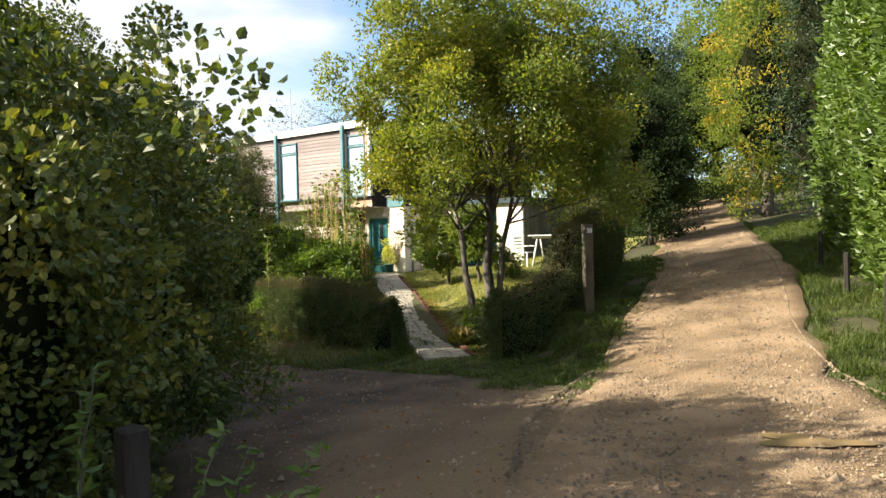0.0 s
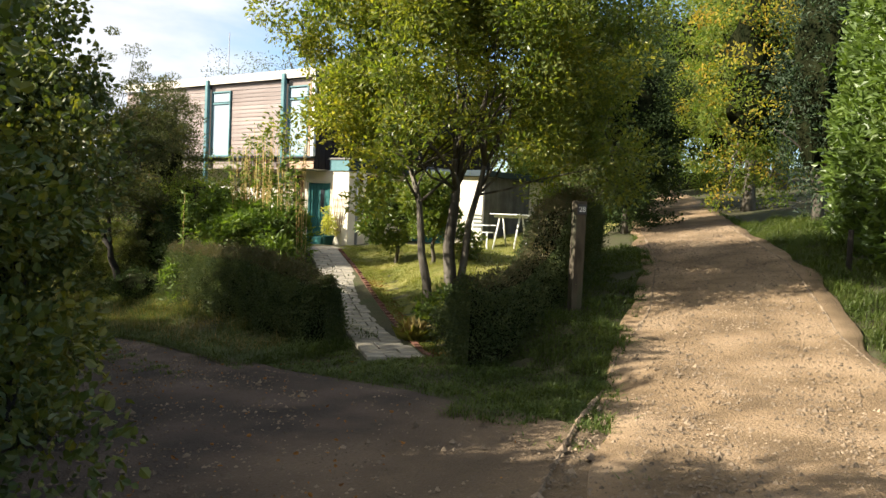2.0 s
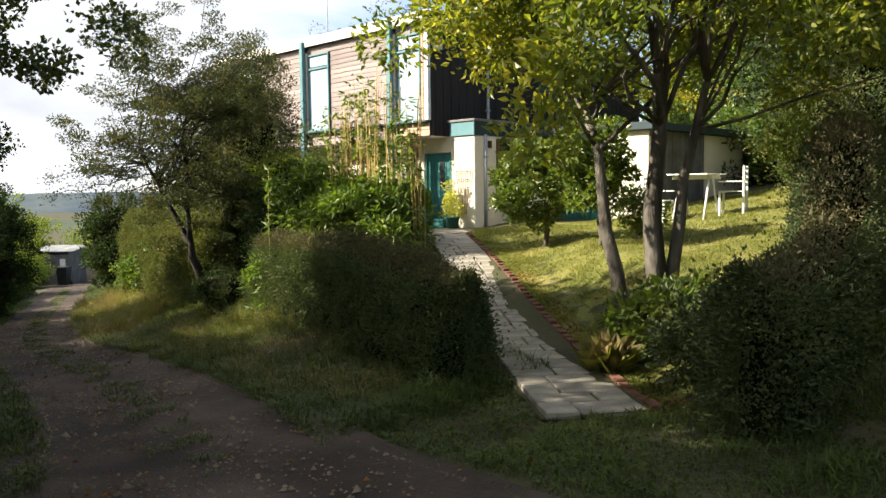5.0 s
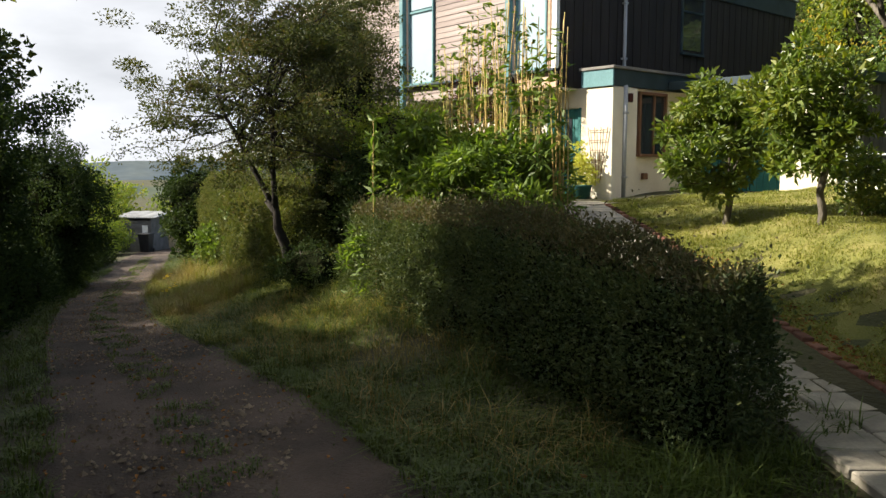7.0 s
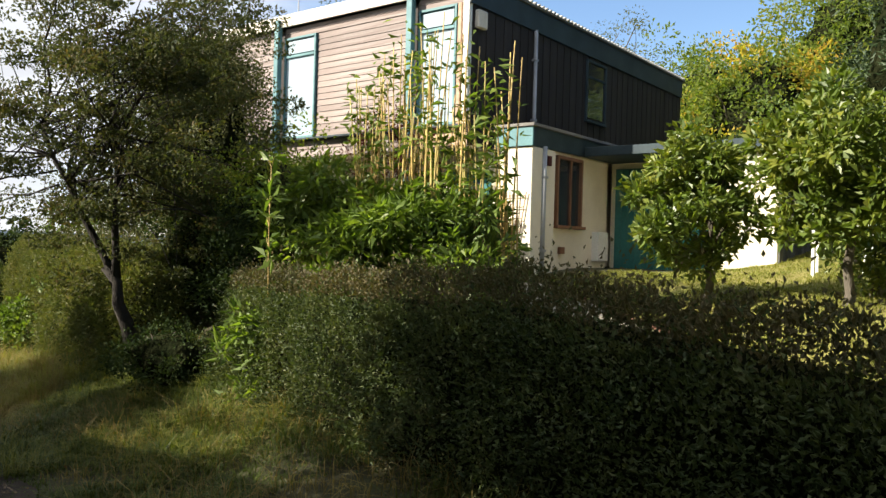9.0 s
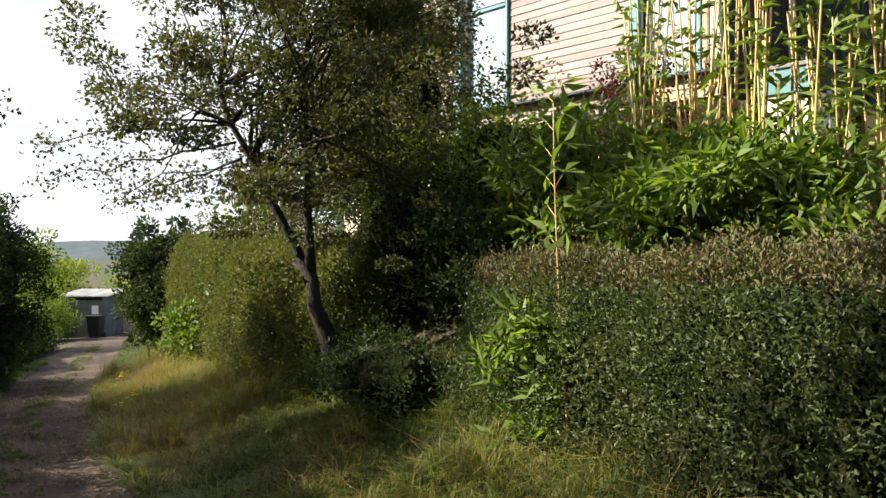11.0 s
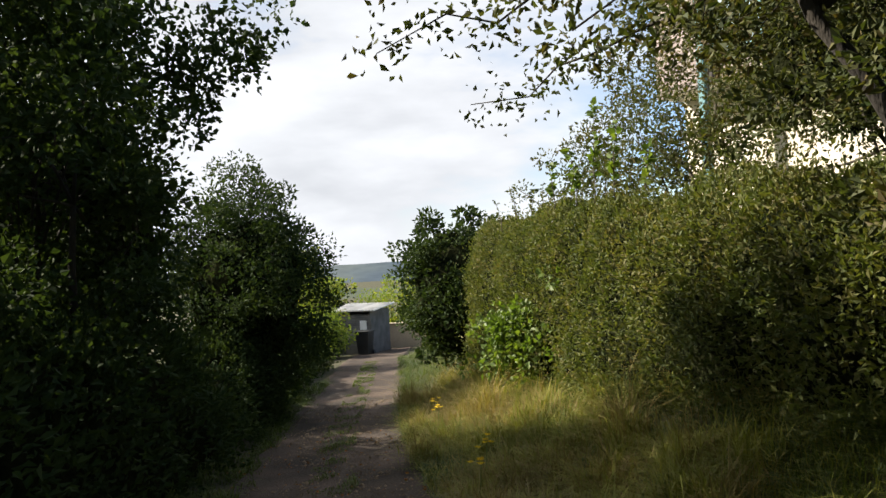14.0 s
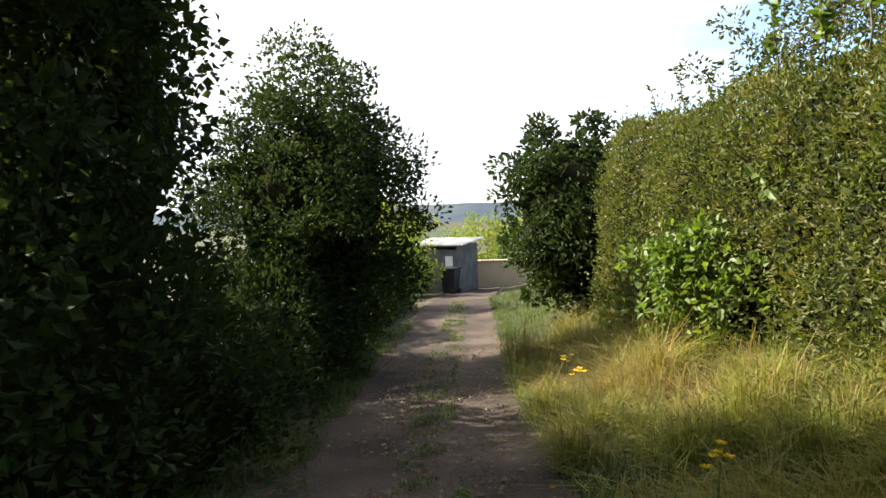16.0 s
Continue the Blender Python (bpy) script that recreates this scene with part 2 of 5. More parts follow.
M["teal"] = surface("teal_paint", [(.022, .13, .125), (.035, .175, .165)], 0.5, 2, 30, 0.1, spec=0.4, bump_dist=0.003)
M["teal_pale"] = surface("blue_grey_paint", [(.09, .20, .22), (.13, .26, .28)], 0.55, 2, 30, 0.1, bump_dist=0.003)
M["navy"] = surface("dark_blue_fascia", [(.02, .035, .045), (.035, .055, .065)], 0.55, 2, 30, 0.1)
M["fascia"] = surface("pale_roof_edge", [(.62, .57, .48), (.74, .70, .62)], 0.7, 1.5, 30, 0.15)
M["pipe"] = surface("grey_pipe", [(.30, .31, .33), (.38, .39, .41)], 0.5, 3, 30, 0.1)
M["pot"] = surface("green_pot", [(.02, .09, .085), (.03, .12, .11)], 0.5, 3, 30, 0.1)
M["post"] = surface("weathered_post", [(.05, .04, .028), (.09, .075, .052), (.075, .075, .045)], 0.9, 2.5, 35, 0.6, stretch=(3, 3, .6), bump_dist=0.008)
M["slate"] = surface("slate_plaque", [(.05, .05, .055), (.08, .08, .085)], 0.6, 8, 60, 0.1)
M["tin"] = surface("weathered_tin_roof", [(.42, .40, .36), (.58, .56, .52), (.66, .64, .60)], 0.55, 1.4, 18, 0.15, spec=0.4, vary=0.12)
M["shed"] = surface("grey_shed_board", [(.09, .09, .085), (.16, .155, .15)], 0.8, 2, 25, 0.3, vary=0.15)
M["bin"] = surface("black_plastic", [(.012, .012, .013), (.022, .022, .024)], 0.5, 3, 40, 0.1, spec=0.4)
M["buff"] = surface("buff_render", [(.42, .34, .24), (.52, .43, .31)], 0.9, 1.2, 30, 0.3)
M["roofing"] = surface("flat_roof_felt", [(.16, .15, .14), (.24, .23, .21)], 0.9, 1, 30, 0.3)
M["field"] = surface("far_field", [(.26, .22, .13), (.34, .28, .17)], 0.95, 0.05, 1.5, 0.0)
M["brown"] = surface("brown_frame", [(.16, .075, .04), (.22, .11, .06)], 0.6, 4, 30, 0.1)
M["number"] = surface("white_numeral", [(.75, .75, .72), (.82, .82, .8)], 0.6, 5, 40, 0.0)
# the sky's pale reflection is put into this glass's base colour
m, nt, b, _ = shader("window_glass")
b.inputs["Base Color"].default_value = (.36, .45, .51, 1)
b.inputs["Roughness"].default_value, b.inputs["Metallic"].default_value = 0.06, 0.0
b.inputs["Specular IOR Level"].default_value = 1.0
M["glass"] = m
m, nt, b, _ = shader("dark_window_glass")
b.inputs["Base Color"].default_value = (.03, .035, .04, 1)
b.inputs["Roughness"].default_value = 0.05
b.inputs["Specular IOR Level"].default_value = 0.8
M["glass_dark"] = m
m, nt, b, _ = shader("muddy_water")
b.inputs["Base Color"].default_value = (.26, .18, .095, 1)
b.inputs["Roughness"].default_value = 0.06
M["puddle"] = m

# ---- mesh tools ----
rng = np.random.default_rng(7)


def link(name, me, parent=None, mats=()):
    ob = new(name, me)
    for mt in mats:
        me.materials.append(M[mt] if isinstance(mt, str) else mt)
    if parent is not None:
        ob.parent = parent
    return ob


def part(name, bm, material, parent=None, label=""):
    me = bpy.data.meshes.new(name)
    bm.to_mesh(me)
    bm.free()
    ob = link(name, me, parent, (material,))
    if label:
        ob["label"] = label
    return ob


def thing(name, x, y, z, label, category, group="", rz=0.0):
    ob = new(name)
    ob.matrix_world = pose(x, y, z, 0, 0, rz)
    return tagged(ob, label, category, group)


def arrays(name, verts, faces, mats, parent=None, smooth=False):
    """A mesh straight from arrays: verts (n, 3), faces (m, 3 or 4)."""
    me = bpy.data.meshes.new(name)
    k = faces.shape[1]
    me.vertices.add(len(verts))
    me.vertices.foreach_set("co", verts.astype(np.float32).ravel())
    me.loops.add(faces.size)
    me.loops.foreach_set("vertex_index", faces.astype(np.int32).ravel())
    me.polygons.add(len(faces))
    me.polygons.foreach_set("loop_start", np.arange(0, faces.size, k, dtype=np.int32))
    me.polygons.foreach_set("use_smooth", np.full(len(faces), smooth, dtype=bool))
    me.update(calc_edges=True)
    return link(name, me, parent, mats)


def unit(v):
    return v / np.maximum(np.linalg.norm(v, axis=1, keepdims=True), 1e-9)


def leaf_mesh(name, P, D, size, wide, mat, parent=None, fold=0.18, droop=0.0, broad=False):
    """Leaves folded along the rib: base at P, pointing along D. Broad ones have six corners, others are kites."""
    n = len(P)
    L = (size * rng.uniform(0.6, 1.3, n))[:, None]
    D = unit(D + np.array((0, 0, -droop)))
    side = unit(np.cross(D, rng.normal(size=(n, 3))))
    up = np.cross(side, D)
    w = L * wide * 0.5
    tip = P + D * L - up * L * fold * 0.6
    if not broad:
        V = np.empty((n, 4, 3))
        mid = P + D * L * 0.45 + up * L * fold
        V[:, 0], V[:, 1], V[:, 2], V[:, 3] = P, mid + side * w, tip, mid - side * w
        i = np.arange(n)[:, None] * 4
        F = np.concatenate([i + np.array([[0, 1, 2]]), i + np.array([[0, 2, 3]])])
    else:
        V = np.empty((n, 6, 3))
        m1, m2 = P + D * L * 0.3 + up * L * fold * .8, P + D * L * 0.7 + up * L * fold * .6
        V[:, 0], V[:, 1], V[:, 2], V[:, 3], V[:, 4], V[:, 5] = P, m1 + side * w, m2 + side * w * .8, tip, m2 - side * w * .8, m1 - side * w
        i = np.arange(n)[:, None] * 6
        F = np.concatenate([i + np.array([[0, 1, 2, 3]]), i + np.array([[0, 3, 4, 5]])])
    return arrays(name, V.reshape(-1, 3), F, (mat,), parent)


def clumps(center, radii, n, r, rough=0.25, shell=0.55, flat_base=0.0):
    """Centres and radii of leaf clumps in a lumpy ellipsoid, most of them near its skin."""
    d = unit(rng.normal(size=(n, 3)))
    if flat_base:
        d[:, 2] = np.where(d[:, 2] < -flat_base, -d[:, 2] * 0.5, d[:, 2])
    k = shell + (1 - shell) * rng.uniform(0, 1, n) ** 0.6
    lump = np.array([1 + rough * noise.noise(Vector(v * 2.3) + Vector(center)) * 1.8 for v in d])
    C = np.array(center) + d * (k * lump)[:, None] * np.array(radii)
    return C, r * rng.uniform(0.6, 1.3, n)


def clump_leaves(C, R, per, flat=0.75):
    n = len(C) * per
    d = unit(rng.normal(size=(n, 3)))
    k = rng.uniform(0.1, 1, n) ** 0.5
    P = np.repeat(C, per, 0) + d * k[:, None] * np.repeat(R, per)[:, None] * np.array((1, 1, flat))
    D = d + rng.normal(size=(n, 3)) * 0.6 + np.array((0, 0, 0.1))
    return P, D


def tube(bm, pts, radii, seg=7):
    rings = []
    pts = [Vector(p) for p in pts]
    for i, p in enumerate(pts):
        d = (pts[min(i + 1, len(pts) - 1)] - pts[max(i - 1, 0)]).normalized()
        a = d.cross(Vector((0.31, 0.87, 0.2))).normalized()
        b2 = d.cross(a)
        rings.append([bm.verts.new(p + (a * math.cos(2 * math.pi * k / seg) + b2 * math.sin(2 * math.pi * k / seg)) * radii[i]) for k in range(seg)])
    for r0, r1 in zip(rings, rings[1:]):
        for k in range(seg):
            f = bm.faces.new((r0[k], r0[(k + 1) % seg], r1[(k + 1) % seg], r1[k]))
            f.smooth = True
    bm.faces.new(rings[0][::-1])
    bm.faces.new(rings[-1])


def wander(a, b, n, amount, rnd):
    a, b = Vector(a), Vector(b)
    out = []
    for i in range(n + 1):
        t = i / n
        p = a.lerp(b, t)
        if 0 < i:
            p += Vector((rnd.uniform(-1, 1), rnd.uniform(-1, 1), rnd.uniform(-.5, .5))) * amount * (0.3 + t * 0.7)
        out.append(p)
    return out


def box(bm, x0, x1, y0, y1, z0, z1, bevel=0.0):
    r = bmesh.ops.create_cube(bm, size=1)
    vs = r["verts"]
    for v in vs:
        v.co = Vector(((x0 + x1) / 2 + v.co.x * (x1 - x0), (y0 + y1) / 2 + v.co.y * (y1 - y0), (z0 + z1) / 2 + v.co.z * (z1 - z0)))
    if bevel:
        es = list({e for v in vs for e in v.link_edges})
        bmesh.ops.bevel(bm, geom=es, offset=bevel, segments=1, affect="EDGES")
    return bm


def boxed(name, dims, material, parent=None, bevel=0.0, label=""):
    return part(name, box(bmesh.new(), *dims, bevel=bevel), material, parent, label)


# ---- the lie of the land ----
LX = [-120, -80, -53, -38, -30, -21.9, -19.3, -16.8, -14.1, -12.2, -9.3, -8.3, -6.9, -5.2, -2.25, -.24, .8, 3, 20]
LZ = [-9.5, -6.2, -4.0, -3.2, -2.75, -2.16, -1.8, -1.57, -1.28, -1.13, -.87, -.77, -.67, -.56, -.23, -.08, -.01, .1, .5]
LYX = [-120, -52, -45, -38, -34, -30, -28.4, -24.3, -22.4, -18, -15, -12.9, -11, -9, -5.6, -2.8, 0, 3, 20]
LY = [56, 23, 19.4, 16.5, 14.75, 13.05, 12.4, 11.05, 10.5, 9.5, 8.9, 8.35, 7.85, 7.0, 5.5, 3.4, .8, -2, -17]
PATH0, PATH_DIR = (-8.2, 9.97), (-0.765, 0.644)      # foot of the garden path and its way to the door


def step(a, b, v):
    t = np.clip((v - a) / (b - a), 0, 1)
    return t * t * (3 - 2 * t)


def lane_y(x):
    return sum(np.interp(x + d, LYX, LY) for d in (-2, -1, 0, 1, 2)) / 5


def height(x, y):
    x, y = np.asarray(x, float), np.asarray(y, float)
    low = sum(np.interp(x + d, LX, LZ) for d in (-2, -1, 0, 1, 2)) / 5
    a = (x - PATH0[0]) * PATH_DIR[0] + (y - PATH0[1]) * PATH_DIR[1]
    d = (x - PATH0[0]) * PATH_DIR[1] - (y - PATH0[1]) * PATH_DIR[0]
    g = -0.80 + 0.077 * np.clip(a, -3, 12.5) + 0.8 * step(0.8, 2.3, d) * (1 - 0.07 * np.clip(a, 0, 12)) + 0.15 * np.clip(d - 3, 0, 40) * np.maximum(step(-16, -13.5, x), step(27, 33, y))
    g = np.minimum(g, 6) + np.minimum(0, x + 24) * 0.1
    w = step(1.3, 6.8, y - lane_y(x))
    far = step(60, 160, np.hypot(x + 20, y - 10))
    z = low * (1 - w) + np.maximum(low, g) * w
    return z * (1 - far) + far * -14


def hz(x, y):
    return float(height(x, y))

# ---- ground, tracks, path ----
def sheet(name, xs, ys, mat, lift=0.0, kind_label="", wob=0.0):
    X, Y = np.meshgrid(xs, ys)
    Z = height(X, Y) + lift
    if wob:
        Z = Z + wob * np.array([noise.noise(Vector((a * 0.9, b * 0.9, 3.1))) for a, b in zip(X.ravel(), Y.ravel())]).reshape(X.shape)
    V = np.stack([X, Y, Z], -1).reshape(-1, 3)
    nx, ny = len(xs), len(ys)
    i = (np.arange(ny - 1)[:, None] * nx + np.arange(nx - 1)[None]).ravel()
    F = np.stack([i, i + 1, i + nx + 1, i + nx], 1)
    return arrays(name, V, F, (mat,), None, True)


axis_x = np.concatenate([np.linspace(-3000, -140, 14), np.linspace(-120, -60, 24), np.arange(-59, 12, 0.5), np.linspace(14, 60, 14), np.linspace(120, 3000, 10)])
axis_y = np.concatenate([np.linspace(-3000, -120, 10), np.linspace(-60, -12, 12), np.arange(-11, 45, 0.5), np.linspace(48, 110, 18), np.linspace(160, 3000, 12)])
ground = sheet("ground", axis_x, axis_y, "soil")
tagged(ground, "rough sloping ground of grass, earth and leaf litter", "ground", kind="structure")


def ribbon(name, centre, half, mat, lift, across=9, camber=0.03):
    """A track along a line of (x, y): its edges waver a little."""
    c = np.array(centre, float)
    seg = np.concatenate([[0], np.cumsum(np.hypot(*np.diff(c, axis=0).T))])
    s = np.arange(0, seg[-1], 0.3)
    x, y = np.interp(s, seg, c[:, 0]), np.interp(s, seg, c[:, 1])
    for _ in range(12):
        x[1:-1], y[1:-1] = (x[:-2] + x[1:-1] + x[2:]) / 3, (y[:-2] + y[1:-1] + y[2:]) / 3
    tx, ty = np.gradient(x), np.gradient(y)
    q = np.hypot(tx, ty)
    nx, ny = -ty / q, tx / q
    h = np.interp(s, seg, half) if np.ndim(half) else np.full(len(s), half)
    wl_ = h + np.array([0.18 * noise.noise(Vector((a * .7, 1, 0))) for a in s])
    wr_ = h + np.array([0.18 * noise.noise(Vector((a * .7, 9, 0))) for a in s])
    u = np.concatenate([[-1.04], np.linspace(-1, 1, across - 2), [1.04]])      # the rim dips into the ground
    off = np.where(u[None] < 0, u[None] * wr_[:, None], u[None] * wl_[:, None])
    X, Y = x[:, None] + nx[:, None] * off, y[:, None] + ny[:, None] * off
    Z = height(X, Y) + lift - .1 * (np.abs(u)[None] > 1.01) + camber * (np.cos(u[None] * math.pi * 2) * 0.5 - .2)
    V = np.stack([X, Y, Z], -1).reshape(-1, 3)
    i = (np.arange(len(s) - 1)[:, None] * across + np.arange(across - 1)[None]).ravel()
    F = np.stack([i, i + across, i + across + 1, i + 1], 1)
    return arrays(name, V, F, (mat,), None, True)


lane_line = [(x, float(lane_y(x))) for x in np.arange(6, -56, -1.0)]
lane_half = [float(np.interp(x, [-56, -12, -9, -6, -2, 6], [1.1, 1.05, 1.5, 2.5, 2.6, 2.4])) for x, _ in lane_line]
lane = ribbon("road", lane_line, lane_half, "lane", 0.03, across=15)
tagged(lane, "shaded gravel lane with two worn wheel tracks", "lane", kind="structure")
drive_line = [(3.6, -4), (1.0, 1.5), (-1.5, 5.4), (-2.55, 7.6), (-3.5, 10.0), (-4.3, 12.6), (-5.7, 16.5), (-8.2, 22), (-10.6, 27.5), (-14.2, 36), (-18, 44)]
drive = ribbon("driveway", drive_line, [2.4, 2.3, 1.5, 1.35, 1.4, 1.4, 1.35, 1.3, 1.35, 1.4, 1.4], "gravel", 0.06, across=13, camber=.015)
tagged(drive, "sunlit gravel drive climbing between hedge and verge", "driveway", kind="structure")


def along_path(a, d=0.0):
    return PATH0[0] + PATH_DIR[0] * a + PATH_DIR[1] * d, PATH0[1] + PATH_DIR[1] * a - PATH_DIR[0] * d


# flagged path: a bed with single slabs on it
bed_a = np.arange(0, 11.9, 0.4)
bv, bf = [], []
for i, a in enumerate(bed_a):
    for d in (-0.46, 0, 0.46):
        x, y = along_path(a, d)
        bv.append((x, y, hz(x, y) + 0.035))
for i in range(len(bed_a) - 1):
    for k in (0, 1):
        bf.append((i * 3 + k, i * 3 + k + 1, i * 3 + k + 4, i * 3 + k + 3))
path = arrays("path", np.array(bv), np.array(bf), ("soil",))
tagged(path, "garden path of worn rectangular paving slabs", "path", kind="structure")
rnd = random.Random(4)
slab_meshes = []
for k, (lx, ly) in enumerate(((.43, .29), (.56, .29), (.30, .29), (.43, .38), (.56, .38), (.30, .38))):
    bm = box(bmesh.new(), -lx / 2 + .011, lx / 2 - .011, -ly / 2 + .011, ly / 2 - .011, -0.03, 0.03)
    for v in bm.verts:
        if v.co.z > 0:
            v.co.x += rnd.uniform(-.006, .006)
            v.co.y += rnd.uniform(-.006, .006)
    bmesh.ops.bevel(bm, geom=[e for e in bm.edges if e.verts[0].co.z > 0 and e.verts[1].co.z > 0], offset=0.008, segments=1, affect="EDGES")
    me = bpy.data.meshes.new("slab")
    bm.to_mesh(me)
    bm.free()
    me.materials.append(M["flag"])
    slab_meshes.append(me)
a = 0.0
yaw_path = math.degrees(math.atan2(PATH_DIR[1], PATH_DIR[0])) - 90
while a < 11.6:
    long = rnd.random() < 0.45
    ly = .38 if long else .29
    combo = rnd.choice(((0, 0), (1, 2), (2, 1)))
    wd = (.43, .56, .30)
    at = -sum(wd[c] for c in combo) / 2
    for c in combo:
        x, y = along_path(a + ly / 2, -(at + wd[c] / 2) * -1)
        z0 = hz(*along_path(a + ly / 2, 0))
        x1, y1 = along_path(a + ly, 0)
        pitch = math.degrees(math.atan2(hz(x1, y1) - hz(*along_path(a, 0)), ly))
        s_ob = new("slab", slab_meshes[c + (3 if long else 0)])
        s_ob.parent = path
        s_ob.matrix_world = pose(x, y, z0 + 0.032 + rnd.uniform(-.005, .006), pitch + rnd.uniform(-.8, .8), rnd.uniform(-.8, .8), yaw_path + rnd.uniform(-.6, .6))
        at += wd[c]
    a += ly
# brick edging along the lawn side
bm = box(bmesh.new(), -.105, .105, -.05, .05, -.05, .045, bevel=.008)
brick_me = bpy.data.meshes.new("brick")
bm.to_mesh(brick_me)
bm.free()
brick_me.materials.append(M["brick"])
for k in range(50):
    x, y = along_path(.12 + k * .232, .505)
    b_ob = new("brick", brick_me)
    b_ob.parent = path
    b_ob.matrix_world = pose(x, y, hz(x, y) + .012 + rnd.uniform(-.012, .01), rnd.uniform(-4, 4), rnd.uniform(-3, 3), yaw_path + 90 + rnd.uniform(-4, 4))
# paved apron at the foot of the house
bm = bmesh.new()
rows_ = []
for i, y in enumerate(np.linspace(17.3, 21.9, 16)):
    rows_.append([bm.verts.new((x, y, .15)) for x in (-17.6, -16.6 + .1 * math.sin(y * 2))])
for r0, r1 in zip(rows_, rows_[1:]):
    bm.faces.new((r0[0], r0[1], r1[1], r1[0]))
ext = bmesh.ops.extrude_face_region(bm, geom=list(bm.faces))
for v in ext["geom"]:
    if isinstance(v, bmesh.types.BMVert):
        v.co.z -= 0.25
bmesh.ops.recalc_face_normals(bm, faces=list(bm.faces))
apron = tagged(part("terrace", bm, "flag"), "narrow concrete apron along the house wall", "paving", kind="structure")
boxed("doorstep_slab", (-19.9, -17.62, 17.75, 19.3, -0.3, 0.10), "flag")
tagged(bpy.data.objects["doorstep_slab"], "paved landing before the teal door", "paving", kind="structure")
# puddle in the drive
bm = bmesh.new()
for k in range(28):
    t_ = 2 * math.pi * k / 28
    rr = 1 + .25 * math.sin(3 * t_ + 1) + .15 * math.sin(5 * t_)
    bm.verts.new((-.85 + math.cos(t_) * .36 * rr, 5.3 + math.sin(t_) * .2 * rr, hz(-.85 + math.cos(t_) * .36 * rr, 5.3 + math.sin(t_) * .2 * rr) + .072))
bm.faces.new(bm.verts)
puddle = tagged(part("puddle", bm, "puddle"), "shallow muddy puddle in the gravel", "puddle", kind="structure")


# turf of the lawn
ta, td = np.linspace(.3, 12.2, 40), np.linspace(.5, 9.5, 30)
TA, TD = np.meshgrid(ta, td)
TX, TY = PATH0[0] + PATH_DIR[0] * TA + PATH_DIR[1] * TD, PATH0[1] + PATH_DIR[1] * TA - PATH_DIR[0] * TD
TX = np.maximum(TX, -17.2)
TX = np.minimum(TX, -7.9 - .28 * np.maximum(0, TY - 13))
TV = np.stack([TX, TY, height(TX, TY) + .024], -1).reshape(-1, 3)
ti = (np.arange(29)[:, None] * 40 + np.arange(39)[None]).ravel()
turf = arrays("lawn_ground", TV, np.stack([ti, ti + 1, ti + 41, ti + 40], 1), ("turf",), None, True)
tagged(turf, "sloping lawn turf, yellow-green and worn", "lawn", kind="structure")

# ---- house ----
FX, FY = -18.65, 18.55      # corner of the upper storey
LEFT, BACK = -28.7, 28.6
Z1, Z2 = 2.46, 5.45
GY, GX = 19.2, -17.5       # ground-floor wall lines
house = thing("house", FX, FY, 0.0, "two storey house, weathered timber above cream rendered walls", "house")
house.matrix_world = Matrix.Identity(4)
boxed("upper_wall", (LEFT, FX, FY + 0.05, BACK, Z1, 5.2), "clad", house, label="black clad upper walls")
boxed("ground_wall", (LEFT, -19.48, GY, BACK, -1.5, Z1 - 0.004), "render", house, label="cream rendered ground floor wall")
boxed("door_recess", (-19.48, -18.2, GY + .12, BACK, -1.5, Z1 - 0.004), "render", house)
boxed("door_lintel", (-19.48, -18.2, GY - .0, GY + .12, 2.06, Z1 - 0.004), "render", house)
boxed("door_return", (-18.52, -18.2, GY - .0, GY + .12, -1.5, 2.056), "render", house)
boxed("porch_wall", (-18.2, GX, 18.95, 19.75, -1.5, 2.42), "render", house, .02, "white-painted rendered porch pier")
boxed("side_wall", (-18.6, GX - .06, 19.75, 22.0, -1.5, 2.42), "render", house, .015, "cream rendered side wall")
boxed("porch_roof", (-18.35, GX + .05, 18.88, 26.05, 2.76, 2.82), "roofing", house, .008, "flat felt porch roof")
boxed("porch_fascia", (-18.3, GX + .01, 18.91, 18.95, 2.424, 2.757), "teal_pale", house, .004, "pale teal porch fascia")
boxed("side_fascia", (GX - .03, GX + .012, 18.952, 26.0, 2.424, 2.757), "navy", house, .004, "dark blue-green side fascia")
boxed("flat_infill", (-18.3, GX - .031, 18.952, 26.0, 2.43, 2.757), "render", house)
# roof edge
boxed("roof", (LEFT - .05, FX + .1, FY - .06, BACK + .1, 5.44, 5.50), "roofing", house, .01, "flat felt roof")
boxed("front_fascia", (LEFT, FX + .04, FY - .10, FY - .062, 5.26, 5.52), "fascia", house, .006, "pale painted roof edge board")
boxed("side_roof_fascia", (FX + .02, FX + .06, FY - .06, BACK, 4.98, 5.43), "navy", house, .006, "dark blue roof fascia board")
rnd = random.Random(12)
cap = None
for i in range(67):
    y0 = FY + .05 + i * .15
    if cap is None:
        bm = bmesh.new()
        tube(bm, [(-.0, 0, 0), (.12, 0, -.015)], [.028, .028], 6)
        cap = part("corrugation", bm, "tin", house)
        cap.matrix_world = pose(FX + .03, y0, 5.5)
    else:
        c2 = new("corrugation", cap.data)
        c2.parent = house
        c2.matrix_world = pose(FX + .03, y0, 5.5)
# facade bays: boards, posts, windows
posts = [-19.95, -23.72, -27.5]
board = {}


